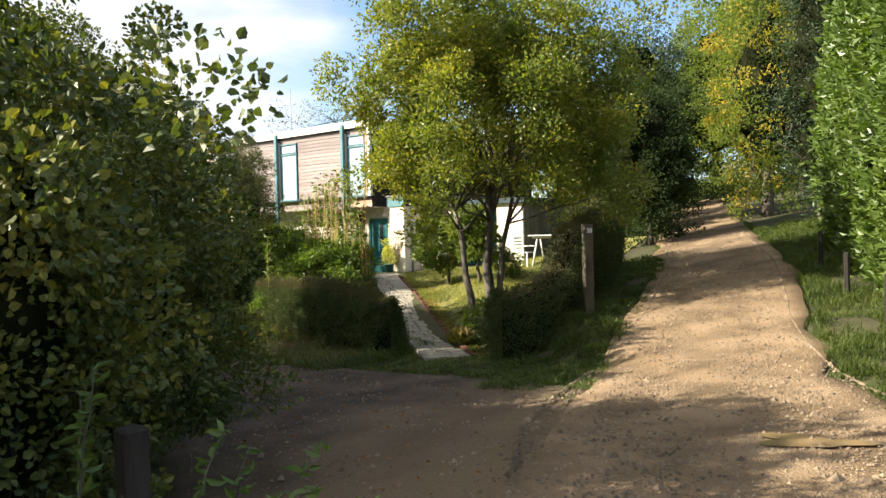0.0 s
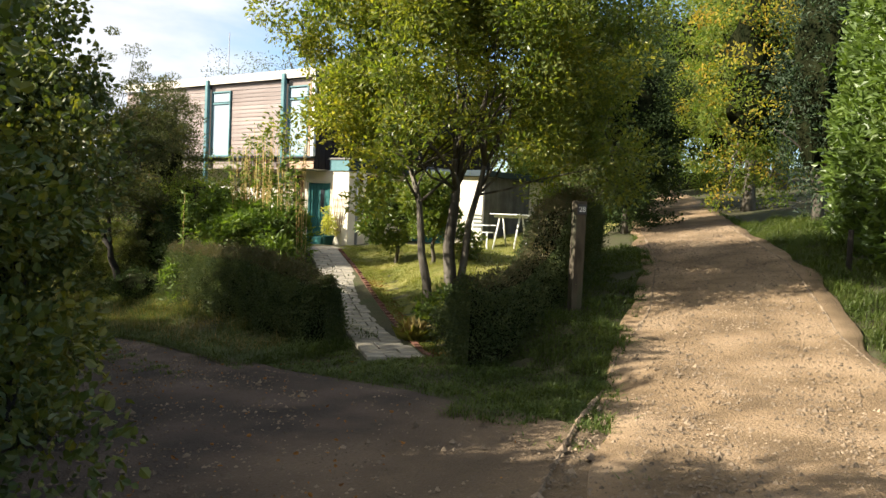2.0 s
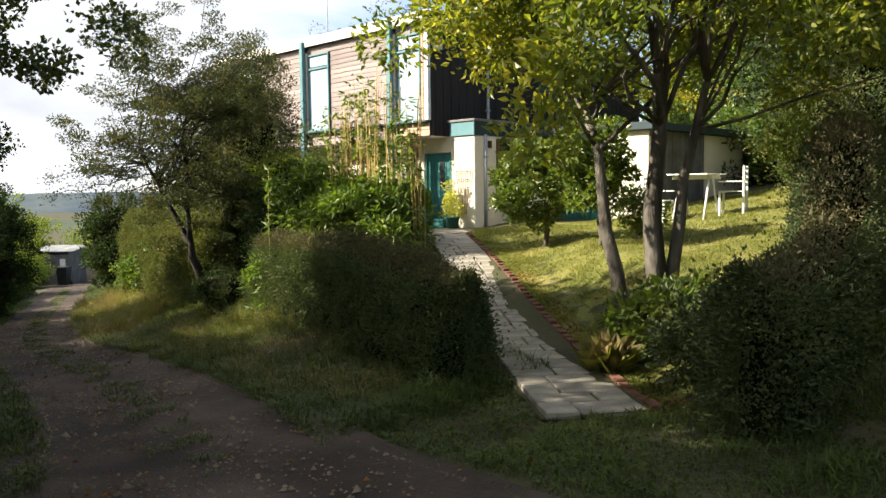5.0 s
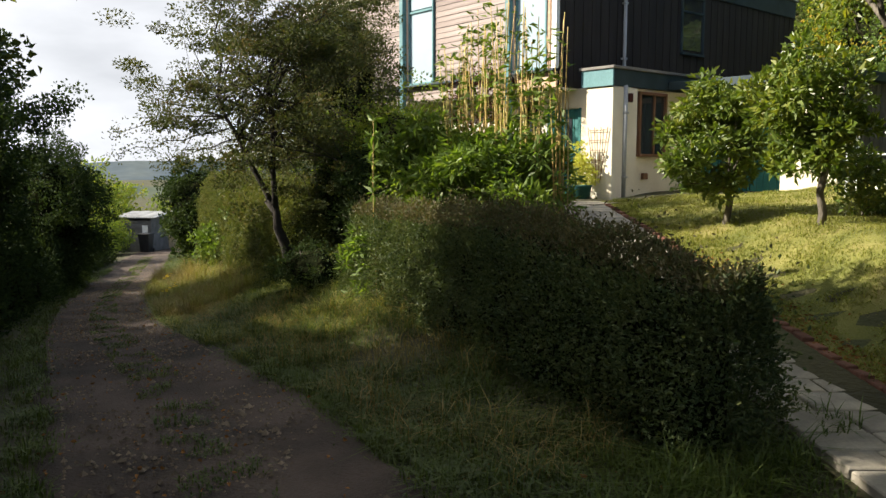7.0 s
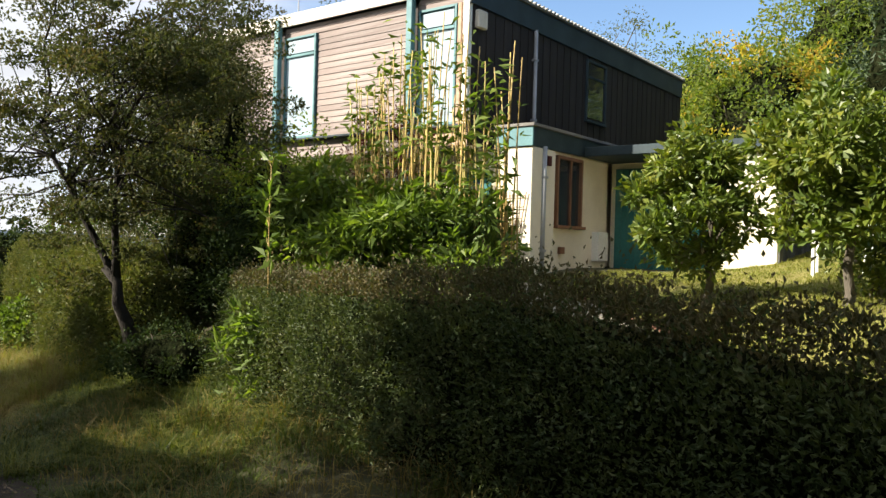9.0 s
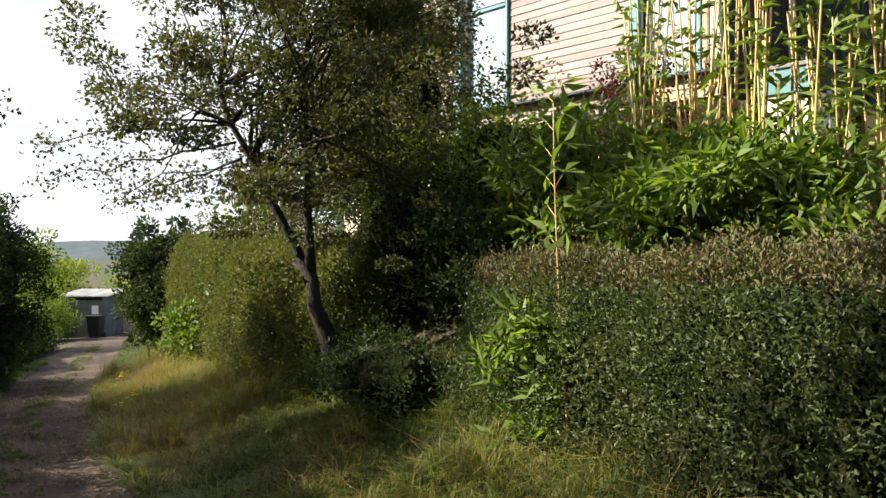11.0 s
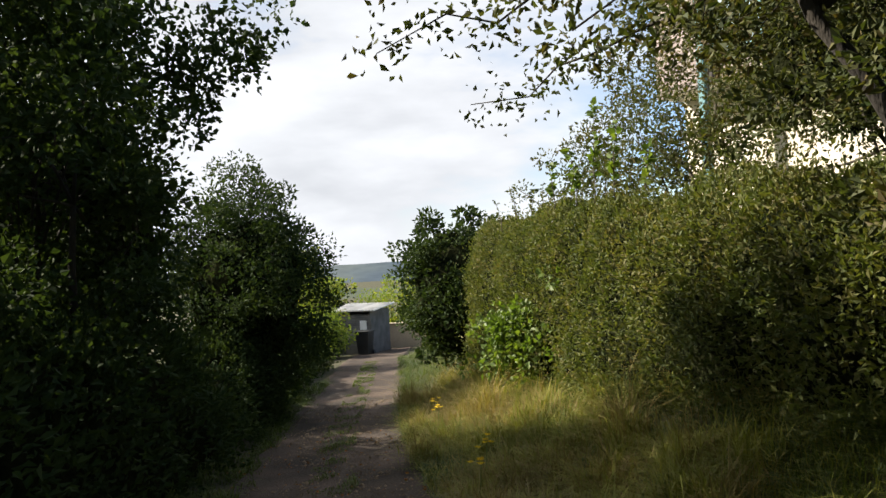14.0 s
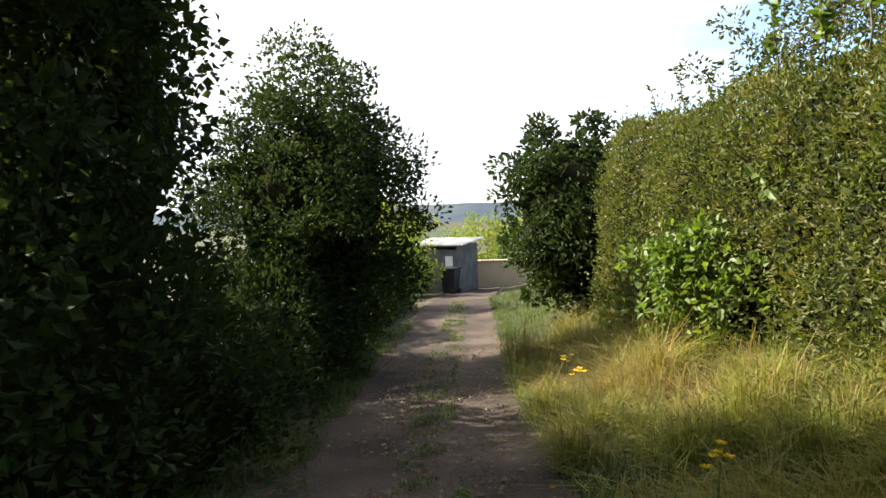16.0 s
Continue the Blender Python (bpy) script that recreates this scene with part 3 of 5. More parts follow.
def boards(x0, x1, z0, z1, mat, y, face=.13):
    n = max(1, round((z1 - z0) / face))
    h = (z1 - z0) / n
    for k in range(n):
        key = (round(x1 - x0, 3), round(h, 3), mat)
        if key not in board:
            bm = bmesh.new()
            vs = [bm.verts.new((x, yy, zz)) for x in (0, x1 - x0) for yy, zz in ((0, 0), (-.024, 0), (-.010, h - .003), (0, h - .003))]
            for q in ((0, 1, 2, 3), (7, 6, 5, 4), (1, 5, 6, 2), (2, 6, 7, 3), (0, 4, 5, 1)):
                bm.faces.new([vs[i] for i in q])
            bmesh.ops.recalc_face_normals(bm, faces=list(bm.faces))
            me = bpy.data.meshes.new("board")
            bm.to_mesh(me)
            bm.free()
            me.materials.append(M[mat])
            board[key] = me
        ob = new("board", board[key])
        ob.parent = house
        ob.matrix_world = pose(x0, y + rnd.uniform(-.002, .002), z0 + k * h)


def sash(name, x0, x1, z0, z1, y, split, frame_mat, glass):
    """A window with a fixed lower light and a small top light; each pane is a mesh."""
    w = boxed(name, (x0, x1, y + .01, y + .05, z0, z1), "navy", house, 0, "tall window in a teal frame")
    f = .05
    for nm, dims in (("jamb", (x0, x0 + f, y - .05, y + .01, z0, z1)), ("jamb", (x1 - f, x1, y - .05, y + .01, z0, z1)),
                     ("head", (x0 + f, x1 - f, y - .05, y + .01, z1 - f, z1)), ("sill", (x0 - .03, x1 + .03, y - .10, y + .01, z0 - .05, z0 - .001)),
                     ("transom", (x0 + f, x1 - f, y - .05, y + .01, split - .03, split + .03))):
        boxed(nm, dims, frame_mat, w, .006)
    boxed("pane", (x0 + f, x1 - f, y - .012, y - .004, z0, split - .03), glass, w)
    boxed("pane", (x0 + f + .03, x1 - f - .03, y - .022, y - .014, split + .06, z1 - f - .03), glass, w)
    return w


right = FX - .0
for i, px in enumerate(posts):
    boxed("facade_post", (px - .07, px + .07, FY - .17, FY - .05, hz(px, FY - .1) - .2, 5.42), "teal_pale", house, .008, "blue-green painted timber post")
    boards(px + .08, right - (0.08 if i == 0 else .08), 5.04, 5.255, "cedar", FY + .045, .11)
    w1 = px + .12
    w2 = w1 + (.90 if i == 0 else .98)
    sash("window", w1, w2, 2.88, 5.03, FY + .02, 4.62, "teal_pale", "glass")
    boxed("sun_shelf", (px + .08, right - .08 if i else right, FY - .12, FY + .04, 2.79, 2.83), "navy", house, .004)
    if i:
        boards(w2 + .02, right - .08, 2.86, 5.03, "cedar", FY + .045)
        boards(px + .08, right - .08, 2.44, 2.78, "cedar", FY + .045, .17)
    else:
        boxed("corner_board", (w2 + .02, w2 + .10, FY - .02, FY + .045, 2.84, 5.03), "cedar_new", house, .005)
        boards(px + .08, right, 2.46, 2.78, "cedar_new", FY + .02, .16)
        boxed("corner_trim", (FX - .12, FX + .015, FY - .05, FY + .048, 2.84, 5.255), "white", house, .006, "pale corner trim")
    right = px
boards(LEFT, right - .08, 2.44, 5.255, "cedar", FY + .045)
boxed("soffit", (LEFT, FX, FY + .05, GY - .002, Z1 - .03, Z1 - .001), "fascia", house)
# black side cladding boards
bm = bmesh.new()
k = 0
y = FY + .06
while y < BACK - .1:
    wdt = .145
    box(bm, FX + .002, FX + .018 + (.008 if k % 2 else 0), y, y + wdt - .012, Z1 + .01, 4.98)
    y += wdt
    k += 1
part("side_cladding", bm, "clad", house, "vertical black timber cladding")
# upper side window
w = boxed("window", (FX + .02, FX + .035, 22.98, 23.85, 3.62, 4.85), "glass_dark", house, 0, "narrow dark upstairs window")
for nm, dims in (("jamb", (FX + .02, FX + .07, 22.92, 22.98, 3.56, 4.9)), ("jamb", (FX + .02, FX + .07, 23.85, 23.91, 3.56, 4.9)), ("head", (FX + .02, FX + .07, 22.98, 23.85, 4.85, 4.9)),
                 ("sill", (FX + .02, FX + .1, 22.92, 23.91, 3.5, 3.558)), ("transom", (FX + .02, FX + .06, 22.98, 23.85, 4.5, 4.55))):
    boxed(nm, dims, "navy", w, .005)
# kitchen window in the side wall, with deep reveal
w = boxed("window", (GX - .09, GX - .05, 19.82, 20.8, 1.08, 2.36), "glass_dark", house, 0, "dark kitchen window in a brown frame")
for nm, dims in (("jamb", (GX - .055, GX + .012, 19.822, 19.88, 1.08, 2.36)), ("jamb", (GX - .055, GX + .012, 20.74, 20.798, 1.08, 2.36)), ("head", (GX - .055, GX + .012, 19.88, 20.74, 2.30, 2.36)),
                 ("sill", (GX - .055, GX + .07, 19.77, 20.85, 1.02, 1.078)), ("mullion", (GX - .05, GX - .01, 20.35, 20.40, 1.08, 2.30))):
    boxed(nm, dims, "brown", w, .005)
# single-storey wing: wide teal doors set back, then a rendered front
boxed("wing_wall", (-17.5, -15.0, 22.06, 26.0, -.4, 2.42), "render", house, 0, "cream rendered wing wall")
boxed("wing_front", (-15.0, -13.92, 20.9, 26.0, -.4, 2.42), "render", house, .015, "cream rendered front of the side wing")
# grey boards added over the east face to give its shaded tone
for kk in range(26):
    boxed("side_board", (-13.92, -13.895 - .006 * (kk % 2), 20.92 + kk * .104, 21.02 + kk * .104, -.1, 2.41), "shed", house)
boxed("wing_roof", (-17.45, -13.75, 20.75, 26.1, 2.424, 2.6), "navy", house, .01, "dark flat roof edge of the side wing")
for x0 in (-17.38, -16.19):
    w = boxed("side_door", (x0, x0 + 1.17, 22.0, 22.05, 0.0, 2.3), "teal", house, 0, "dark teal plank door")
    for kk in range(8):
        boxed("plank", (x0 + .01 + kk * .145, x0 + .145 + kk * .145, 21.982, 21.999, .02, 2.28), "teal", w, .004)
# front door
door = boxed("front_door", (-19.4, -18.6, GY + .05, GY + .09, .14, 2.04), "teal", house, 0, "teal boarded front door with a slot of glass")
for kk in range(7):
    boxed("plank", (-19.38 + kk * .108, -19.28 + kk * .108, GY + .03, GY + .051, .34, 2.0), "teal", door, .006)
boxed("kick_board", (-19.38, -18.62, GY + .018, GY + .05, .16, .33), "teal", door, .006)
boxed("glass_slot", (-18.95, -18.79, GY + .012, GY + .032, 1.15, 1.85), "glass_dark", door, .004)
bm = bmesh.new()
tube(bm, [(-18.7, GY + .03, 1.12), (-18.7, GY - .03, 1.12), (-18.79, GY - .035, 1.12)], [.012] * 3, 7)
part("handle", bm, "pipe", door, "steel lever handle")
boxed("door_frame", (-19.478, -19.4, GY - .01, GY + .11, .10, 2.056), "teal", house, .006)
boxed("door_frame", (-18.6, -18.525, GY - .01, GY + .11, .10, 2.056), "teal", house, .006)
step_ob = boxed("door_step", (-19.46, -18.4, 18.86, GY + .02, 0.08, 0.17), "teal_pale", house, .012, "painted pale teal doorstep")
# small brown window beside the door, wall light box, alarm box
w = boxed("window", (-20.05, -19.75, GY - .02, GY - .004, 1.45, 2.2), "glass_dark", house, 0, "small brown-framed window")
for nm, dims in (("jamb", (-20.11, -20.05, GY - .05, GY - .004, 1.4, 2.26)), ("jamb", (-19.75, -19.69, GY - .05, GY - .004, 1.4, 2.26)), ("head", (-20.05, -19.75, GY - .05, GY - .004, 2.2, 2.26)), ("sill", (-20.05, -19.75, GY - .06, GY - .004, 1.39, 1.45))):
    boxed(nm, dims, "brown", w, .005)
alarm = boxed("alarm_box", (FX + .02, FX + .12, 18.66, 18.94, 4.58, 4.9), "fascia", None, .015)
tagged(alarm, "square pale alarm box on the black wall", "alarm box")
bell = boxed("bell_box", (GX - .058, GX + .04, 19.42, 19.55, 2.12, 2.3), "red", None, .01)
tagged(bell, "small red bell box on the cream wall", "bell box")


def pipe(name, pts, r, label, brackets):
    ob = thing(name, pts[0][0], pts[0][1], pts[-1][2], label, "downpipe")
    ob.matrix_world = Matrix.Identity(4)
    bm = bmesh.new()
    tube(bm, pts, [r] * len(pts), 9)
    part("pipe", bm, "pipe", ob)
    for bx, by, bz_ in brackets:
        boxed("bracket", (bx - .09, bx + r + .006, by - r - .012, by + r + .012, bz_ - .02, bz_ + .02), "pipe", ob, .004)
    return ob


pipe("downpipe", [(FX + .075, 20.7, 5.0), (FX + .075, 20.7, 2.9), (FX + .12, 20.7, 2.83)], .04, "dark grey downpipe on the black wall", [(FX + .075, 20.7, 4.4), (FX + .075, 20.7, 3.2)])
pipe("downpipe", [(GX + .01, 19.32, 2.45), (GX + .01, 19.32, .1)], .05, "grey downpipe on the cream wall", [(GX + .01, 19.32, 1.9), (GX + .01, 19.32, .6)])
meter = boxed("meter_box", (GX - .06, GX + .09, 21.35, 21.8, .42, 1.0), "white", None, .012)
tagged(meter, "white meter box fixed to the wall", "meter box")
vent = boxed("wall_vent", (GX - .058, GX + .01, 20.0, 20.16, .55, .68), "brown", None, .006)
tagged(vent, "small brown wall vent", "vent")
# chimney and aerial
ch = boxed("chimney", (-27.3, -26.6, 22.5, 23.2, 5.45, 6.15), "fascia", house, .02, "low pale chimney")
boxed("chimney_cap", (-27.38, -26.52, 22.42, 23.28, 6.15, 6.22), "fascia", ch, .01)
bm = bmesh.new()
tube(bm, [(-27.6, 22.4, 5.4), (-27.6, 22.4, 8.2)], [.025, .015], 6)
part("aerial_mast", bm, "pipe", house)

# trellis and potted climber on the pier
tr = thing("trellis", -17.85, 18.92, .3, "thin fan trellis against the porch pier", "trellis")
tr.matrix_world = Matrix.Identity(4)
for k in range(4):
    bm = bmesh.new()
    x0 = -17.85 + (k - 1.5) * .05
    tube(bm, [(x0, 18.915, .5), (-17.85 + (k - 1.5) * .17, 18.915, 1.62)], [.009, .009], 5)
    part("upright", bm, "brown", tr)
for k in range(5):
    bm = bmesh.new()
    wv = .10 + .2 * (k + 1) / 5
    tube(bm, [(-17.85 - wv * .8, 18.905, .75 + .2 * k), (-17.85 + wv * .8, 18.905, .75 + .2 * k)], [.007, .007], 5)
    part("rung", bm, "brown", tr)


def lathe(bm, prof, cx=0, cy=0, seg=18):
    rings = [[bm.verts.new((cx + r * math.cos(2 * math.pi * k / seg), cy + r * math.sin(2 * math.pi * k / seg), z)) for k in range(seg)] for r, z in prof]
    for r0, r1 in zip(rings, rings[1:]):
        for k in range(seg):
            bm.faces.new((r0[k], r0[(k + 1) % seg], r1[(k + 1) % seg], r1[k])).smooth = True
    bm.faces.new(rings[0][::-1])
    bm.faces.new(rings[-1])
    return bm


pot = thing("plant_pot", -17.95, 18.6, .10, "dark pot with a pale yellow variegated climber", "potted plant")
part("pot", lathe(bmesh.new(), ((.13, 0), (.17, .3), (.185, .31), (.185, .35), (.16, .35), (.15, .3))), "pot", pot)
C, R = clumps((0, .05, .75), (.3, .2, .5), 26, .12, .3, .3)
P, D = clump_leaves(C, R, 38)
leaf_mesh("climber", P, D, .07, .6, "variegated", pot)
trough = boxed("planter", (-18.62, -18.2, 18.55, 18.8, .10, .38), "teal", None, .012)
tagged(trough, "teal wooden planter box beside the door", "planter")

# ---- plants ----
def hedge(name, line, width, tops, mat, leaf_size, density, label, category="hedge", wide=0.55, top_mat="", group="", rounding=0.35, rough=0.1, core=True, parent=None, stray=0.0):
    """A clipped hedge along a line of (x, y); tops: height of its top, at each point, in world z."""
    ob = thing(name, line[0][0], line[0][1], hz(*line[0]), label, category, group)
    base = np.array(ob.matrix_world.translation)
    c = np.array(line, float)
    seg = np.concatenate([[0], np.cumsum(np.hypot(*np.diff(c, axis=0).T))])
    total = seg[-1]

    def place(s, a, shrink=0.0):
        """s along (past the ends: the caps), a: 0..1 round the section, from one foot over the top to the other."""
        se = np.clip(s, width * .5, total - width * .5) if total > width else np.full_like(s, total / 2)
        x, y = np.interp(se, seg, c[:, 0]), np.interp(se, seg, c[:, 1])
        x2, y2 = np.interp(se + .3, seg, c[:, 0]), np.interp(se + .3, seg, c[:, 1])
        x1, y1 = np.interp(se - .3, seg, c[:, 0]), np.interp(se - .3, seg, c[:, 1])
        tx, ty = x2 - x1, y2 - y1
        q = np.hypot(tx, ty)
        tx, ty = tx / q, ty / q
        top = np.interp(se, seg, tops)
        ang = math.pi * a
        e = 1 - rounding * 0.75
        cx = np.sign(np.cos(ang)) * np.abs(np.cos(ang)) ** e
        cz = np.abs(np.sin(ang)) ** e
        over = np.clip((s - se) / (width * .5), -1, 1)       # into the rounded end
        k = np.sqrt(np.maximum(0, 1 - over ** 4))
        hw = (width / 2 - shrink)
        side = cx * hw * k
        along = over * hw * np.where(total > 0, 1, 1)
        px, py = x - ty * side + tx * along, y + tx * side + ty * along
        foot = height(px, py)
        z = foot + (top - shrink - foot) * cz * (0.4 + 0.6 * k if rounding > 0.3 else 1)
        nrm = np.stack([-ty * cx + tx * over ** 3, tx * cx + ty * over ** 3, cz * np.abs(np.sin(ang)) ** 2 + 0.05], -1)
        return np.stack([px, py, z], -1), unit(nrm)

    mean_h = float(np.mean(np.array(tops) - height(c[:, 0], c[:, 1])))
    n = int(density * (total + width) * (2 * mean_h + width))
    s = rng.uniform(0, total, n)
    ends = rng.uniform(size=n) < min(.35, .8 * width / (total + width))      # more leaves on the end faces
    e_off = (rng.uniform(size=n) ** 3) * width * .25
    s = np.where(ends, np.where(rng.uniform(size=n) < .5, e_off, total - e_off), s)
    # more leaves up the sides: the angle follows the perimeter
    t = rng.uniform(0, 1, n)
    side_share = mean_h / (2 * mean_h + width)
    aa = np.where(t < side_share, t / side_share * 0.30, np.where(t > 1 - side_share, 1 - (1 - t) / side_share * 0.30, 0.30 + (t - side_share) / max(1e-6, 1 - 2 * side_share) * 0.40))
    P, N = place(s, aa)
    wob = np.array([noise.noise(Vector(p) * 1.1) + 0.6 * noise.noise(Vector(p) * 3.1) for p in P])
    P = P + N * (wob * rough + rng.normal(size=n) * 0.035 - rng.exponential(0.05, n))[:, None]
    if stray:
        pick = rng.uniform(size=n) < stray
        P[pick] += N[pick] * rng.uniform(0.05, 0.3, (pick.sum(), 1))
    D = N * 0.7 + rng.normal(size=(n, 3)) * 0.65 + np.array((0, 0, .25))
    if top_mat:
        up = (N[:, 2] > 0.72) & (rng.uniform(size=n) < 0.85)
        leaf_mesh("clipped_top", P[up] - base, D[up], leaf_size, wide, top_mat, ob)
        P, D = P[~up], D[~up]
    leaf_mesh("foliage", P - base, D, leaf_size, wide, mat, ob)
    # dark shell added behind the leaves, read as deep shade in the gaps
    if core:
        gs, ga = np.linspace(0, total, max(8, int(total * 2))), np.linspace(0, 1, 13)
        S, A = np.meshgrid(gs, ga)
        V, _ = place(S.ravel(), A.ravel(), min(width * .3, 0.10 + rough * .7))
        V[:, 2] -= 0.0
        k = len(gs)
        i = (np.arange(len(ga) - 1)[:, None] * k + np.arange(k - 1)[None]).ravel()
        arrays("shade_core", V - base, np.stack([i, i + 1, i + k + 1, i + k], 1), ("core",), ob, True)
    return ob


def tree(name, x, y, trunks, crown_c, crown_r, n_clump, clump_r, per, mat, leaf_size, label, category="tree", wide=0.55, bark="bark", limbs=9, rough=0.3, shell=0.5, seed=1, group="", flat_base=0.0, second="", second_share=0.0, droop=0.0, sink=0.1, broad=False, core=0.0, limb=.38, flat=.75, fork=3, bare=0):
    """trunks: (dx, dy, base radius, top dx, dy, dz[, base z]) from the foot; crown centre and radii from the foot."""
    z = hz(x, y)
    ob = thing(name, x, y, z, label, category, group)
    rnd = random.Random(seed)
    C, R = clumps(crown_c, crown_r, n_clump, clump_r, rough, shell, flat_base)
    bm = bmesh.new()
    tips = []
    for dx, dy, r, ux, uy, uz, *start in trunks:
        pts = wander((dx, dy, start[0] if start else -sink), (ux, uy, uz), 6, 0.05 + r * .35, rnd)
        tube(bm, pts, [r * (1.25 if i == 0 else 1 - 0.55 * i / 6) for i in range(7)], 9)
        tips.append((pts, r))
    part("trunk", bm, bark, ob)
    bm = bmesh.new()
    order = rnd.sample(range(len(C)), min(limbs, len(C)))
    for j, ci in enumerate(order):
        pts, r = tips[bare + j % (len(tips) - bare)]
        k = rnd.randint(fork, 6)
        start = pts[k]
        end = Vector(C[ci])
        line = wander(start, end, 5, 0.12 * (end - start).length * .5, rnd)
        rr = r * limb * rnd.uniform(.6, 1)
        tube(bm, line, [max(0.006, rr * (1 - 0.85 * i / 5)) for i in range(6)], 6)
        for _ in range(2):
            s2 = line[rnd.randint(2, 4)]
            e2 = Vector(C[rnd.choice(range(len(C)))])
            if (e2 - s2).length < max(crown_r) * 0.9:
                l2 = wander(s2, e2, 4, 0.08, rnd)
                tube(bm, l2, [max(.004, rr * .45 * (1 - .85 * i / 4)) for i in range(5)], 5)
    if limbs:
        part("branchwork", bm, bark, ob)
    else:
        bm.free()
    # dark blob added within the crown for its shaded depth
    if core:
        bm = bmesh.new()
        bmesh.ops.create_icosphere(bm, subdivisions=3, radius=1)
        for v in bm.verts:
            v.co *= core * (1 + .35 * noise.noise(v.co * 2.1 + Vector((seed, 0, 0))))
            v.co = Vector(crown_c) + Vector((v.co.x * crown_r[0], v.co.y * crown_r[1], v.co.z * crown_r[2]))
        part("shade_core", bm, "core", ob)
    P, D = clump_leaves(C, R, per, flat)
    if second:
        pick = np.repeat(rng.uniform(size=len(C)) < second_share, per)
        leaf_mesh("crown_tint", P[pick], D[pick], leaf_size, wide, second, ob, droop=droop)
        P, D = P[~pick], D[~pick]
    leaf_mesh("crown", P, D, leaf_size, wide, mat, ob, droop=droop, broad=broad)
    return ob


# garden
tree("holly_tree", -9.2, 12.15, [(0, 0, .1, -.75, .3, 2.6), (.2, .3, .14, .1, .25, 2.9), (.2, .32, .09, .5, .5, 2.8)], (.2, .35, 4.65), (3.1, 3.0, 3.15), 460, .46, 240, "holly", .09,
     "broad evergreen tree with slender trunks and yellowing glossy leaves", limbs=36, seed=3, wide=.5, rough=.34, shell=.4, flat_base=.66, limb=.3, fork=5)
for i, (cx, cy, ch, lab) in enumerate(((-13.55, 16.45, 1.2, "small glossy evergreen tree on the lawn"), (-11.93, 15.8, 1.45, "small glossy evergreen tree with bare stem"))):
    tree("camellia", cx, cy, [(0, 0, .055, .05, 0, ch)], (-.12, -.1, ch), (.66, .66, .8), 75, .2, 85, "camellia", .11, lab, "small tree", seed=5 + i, group="lawn trees", limbs=10, wide=.5, rough=.35)
tree("shrub", -11.9, 17.0, [(0, 0, .03, 0, 0, .3)], (0, 0, .45), (.45, .45, .4), 30, .18, 60, "camellia", .08, "low rounded garden shrub", "shrub", seed=31, limbs=4)
tree("shrub", -8.6, 12.0, [(0, 0, .03, 0, 0, .3)], (0, 0, .32), (.6, .5, .38), 50, .2, 60, "camellia", .1, "low glossy shrub under the tree", "shrub", seed=32, limbs=6)
og = thing("ornamental_grass", -8.95, 11.35, hz(-8.95, 11.35), "arching yellow-green ornamental grass tuft", "grass tuft")
k = 260
ang = rng.uniform(0, 6.283, k)
out_ = np.stack([np.cos(ang), np.sin(ang), 0 * ang], 1)
P = rng.normal(size=(k, 3)) * np.array((.05, .05, 0))
for nm, lo, hi in (("inner_blades", .25, .8), ("outer_blades", .8, 1.6)):
    D = out_ * rng.uniform(lo, hi, k)[:, None] + np.array((0, 0, 1))
    leaf_mesh(nm, P[:120], D[:120], .34, .04, "dry" if nm[0] == "i" else "lawn", og, fold=.3)
tree("shrub", -7.9, 11.3, [(0, 0, .03, 0, 0, .3)], (0, 0, .35), (.45, .6, .4), 40, .2, 80, "privet", .06, "loose small-leaved shrub at the hedge end", "shrub", seed=33, limbs=6)
hedge("privet_hedge", [(-9.78, 10.2), (-11.6, 10.98), (-13.2, 11.65), (-18.2, 13.35)], .78, [.24, .38, .42, .22], "privet", .036, 3300, "dense clipped hedge with browned flat top beside the path", top_mat="privet_top", rounding=.3, rough=.13, stray=.03)
hedge("privet_hedge", [(-6.98, 9.8), (-7.0, 11.0), (-7.05, 11.8), (-7.2, 12.5), (-7.6, 14), (-9.2, 18.0)], .8, [.5, .58, .95, 1.6, 1.8, 2.0], "privet", .038, 2100, "clipped hedge rising in a curve beside the drive", top_mat="privet_top", rounding=.3, rough=.1, stray=.03)
tree("grey_shrub", -8.9, 17.2, [(0, 0, .05, 0, 0, 1)], (0, 0, 1.6), (.9, .9, 1.0), 60, .3, 80, "trim", .06, "loose pale shrub behind the hedge", "shrub", seed=34)
hawthorn = tree("hawthorn_tree", -20.5, 13.5, [(0, 0, .135, -.36, -.36, 1.5), (-.3, -.3, .06, -1.1, -1.0, 3.4, 1.2), (-.3, -.3, .06, -.35, -.3, 3.8, 1.2)], (0, -.45, 3.75), (2.15, 2.1, 2.5), 310, .3, 165, "haw", .056, "spreading hawthorn with a leaning dark trunk", bark="bark_dark", seed=9, limbs=60, rough=.42, shell=.25, limb=.4, flat=.45, fork=3, bare=1)
rb = random.Random(77)
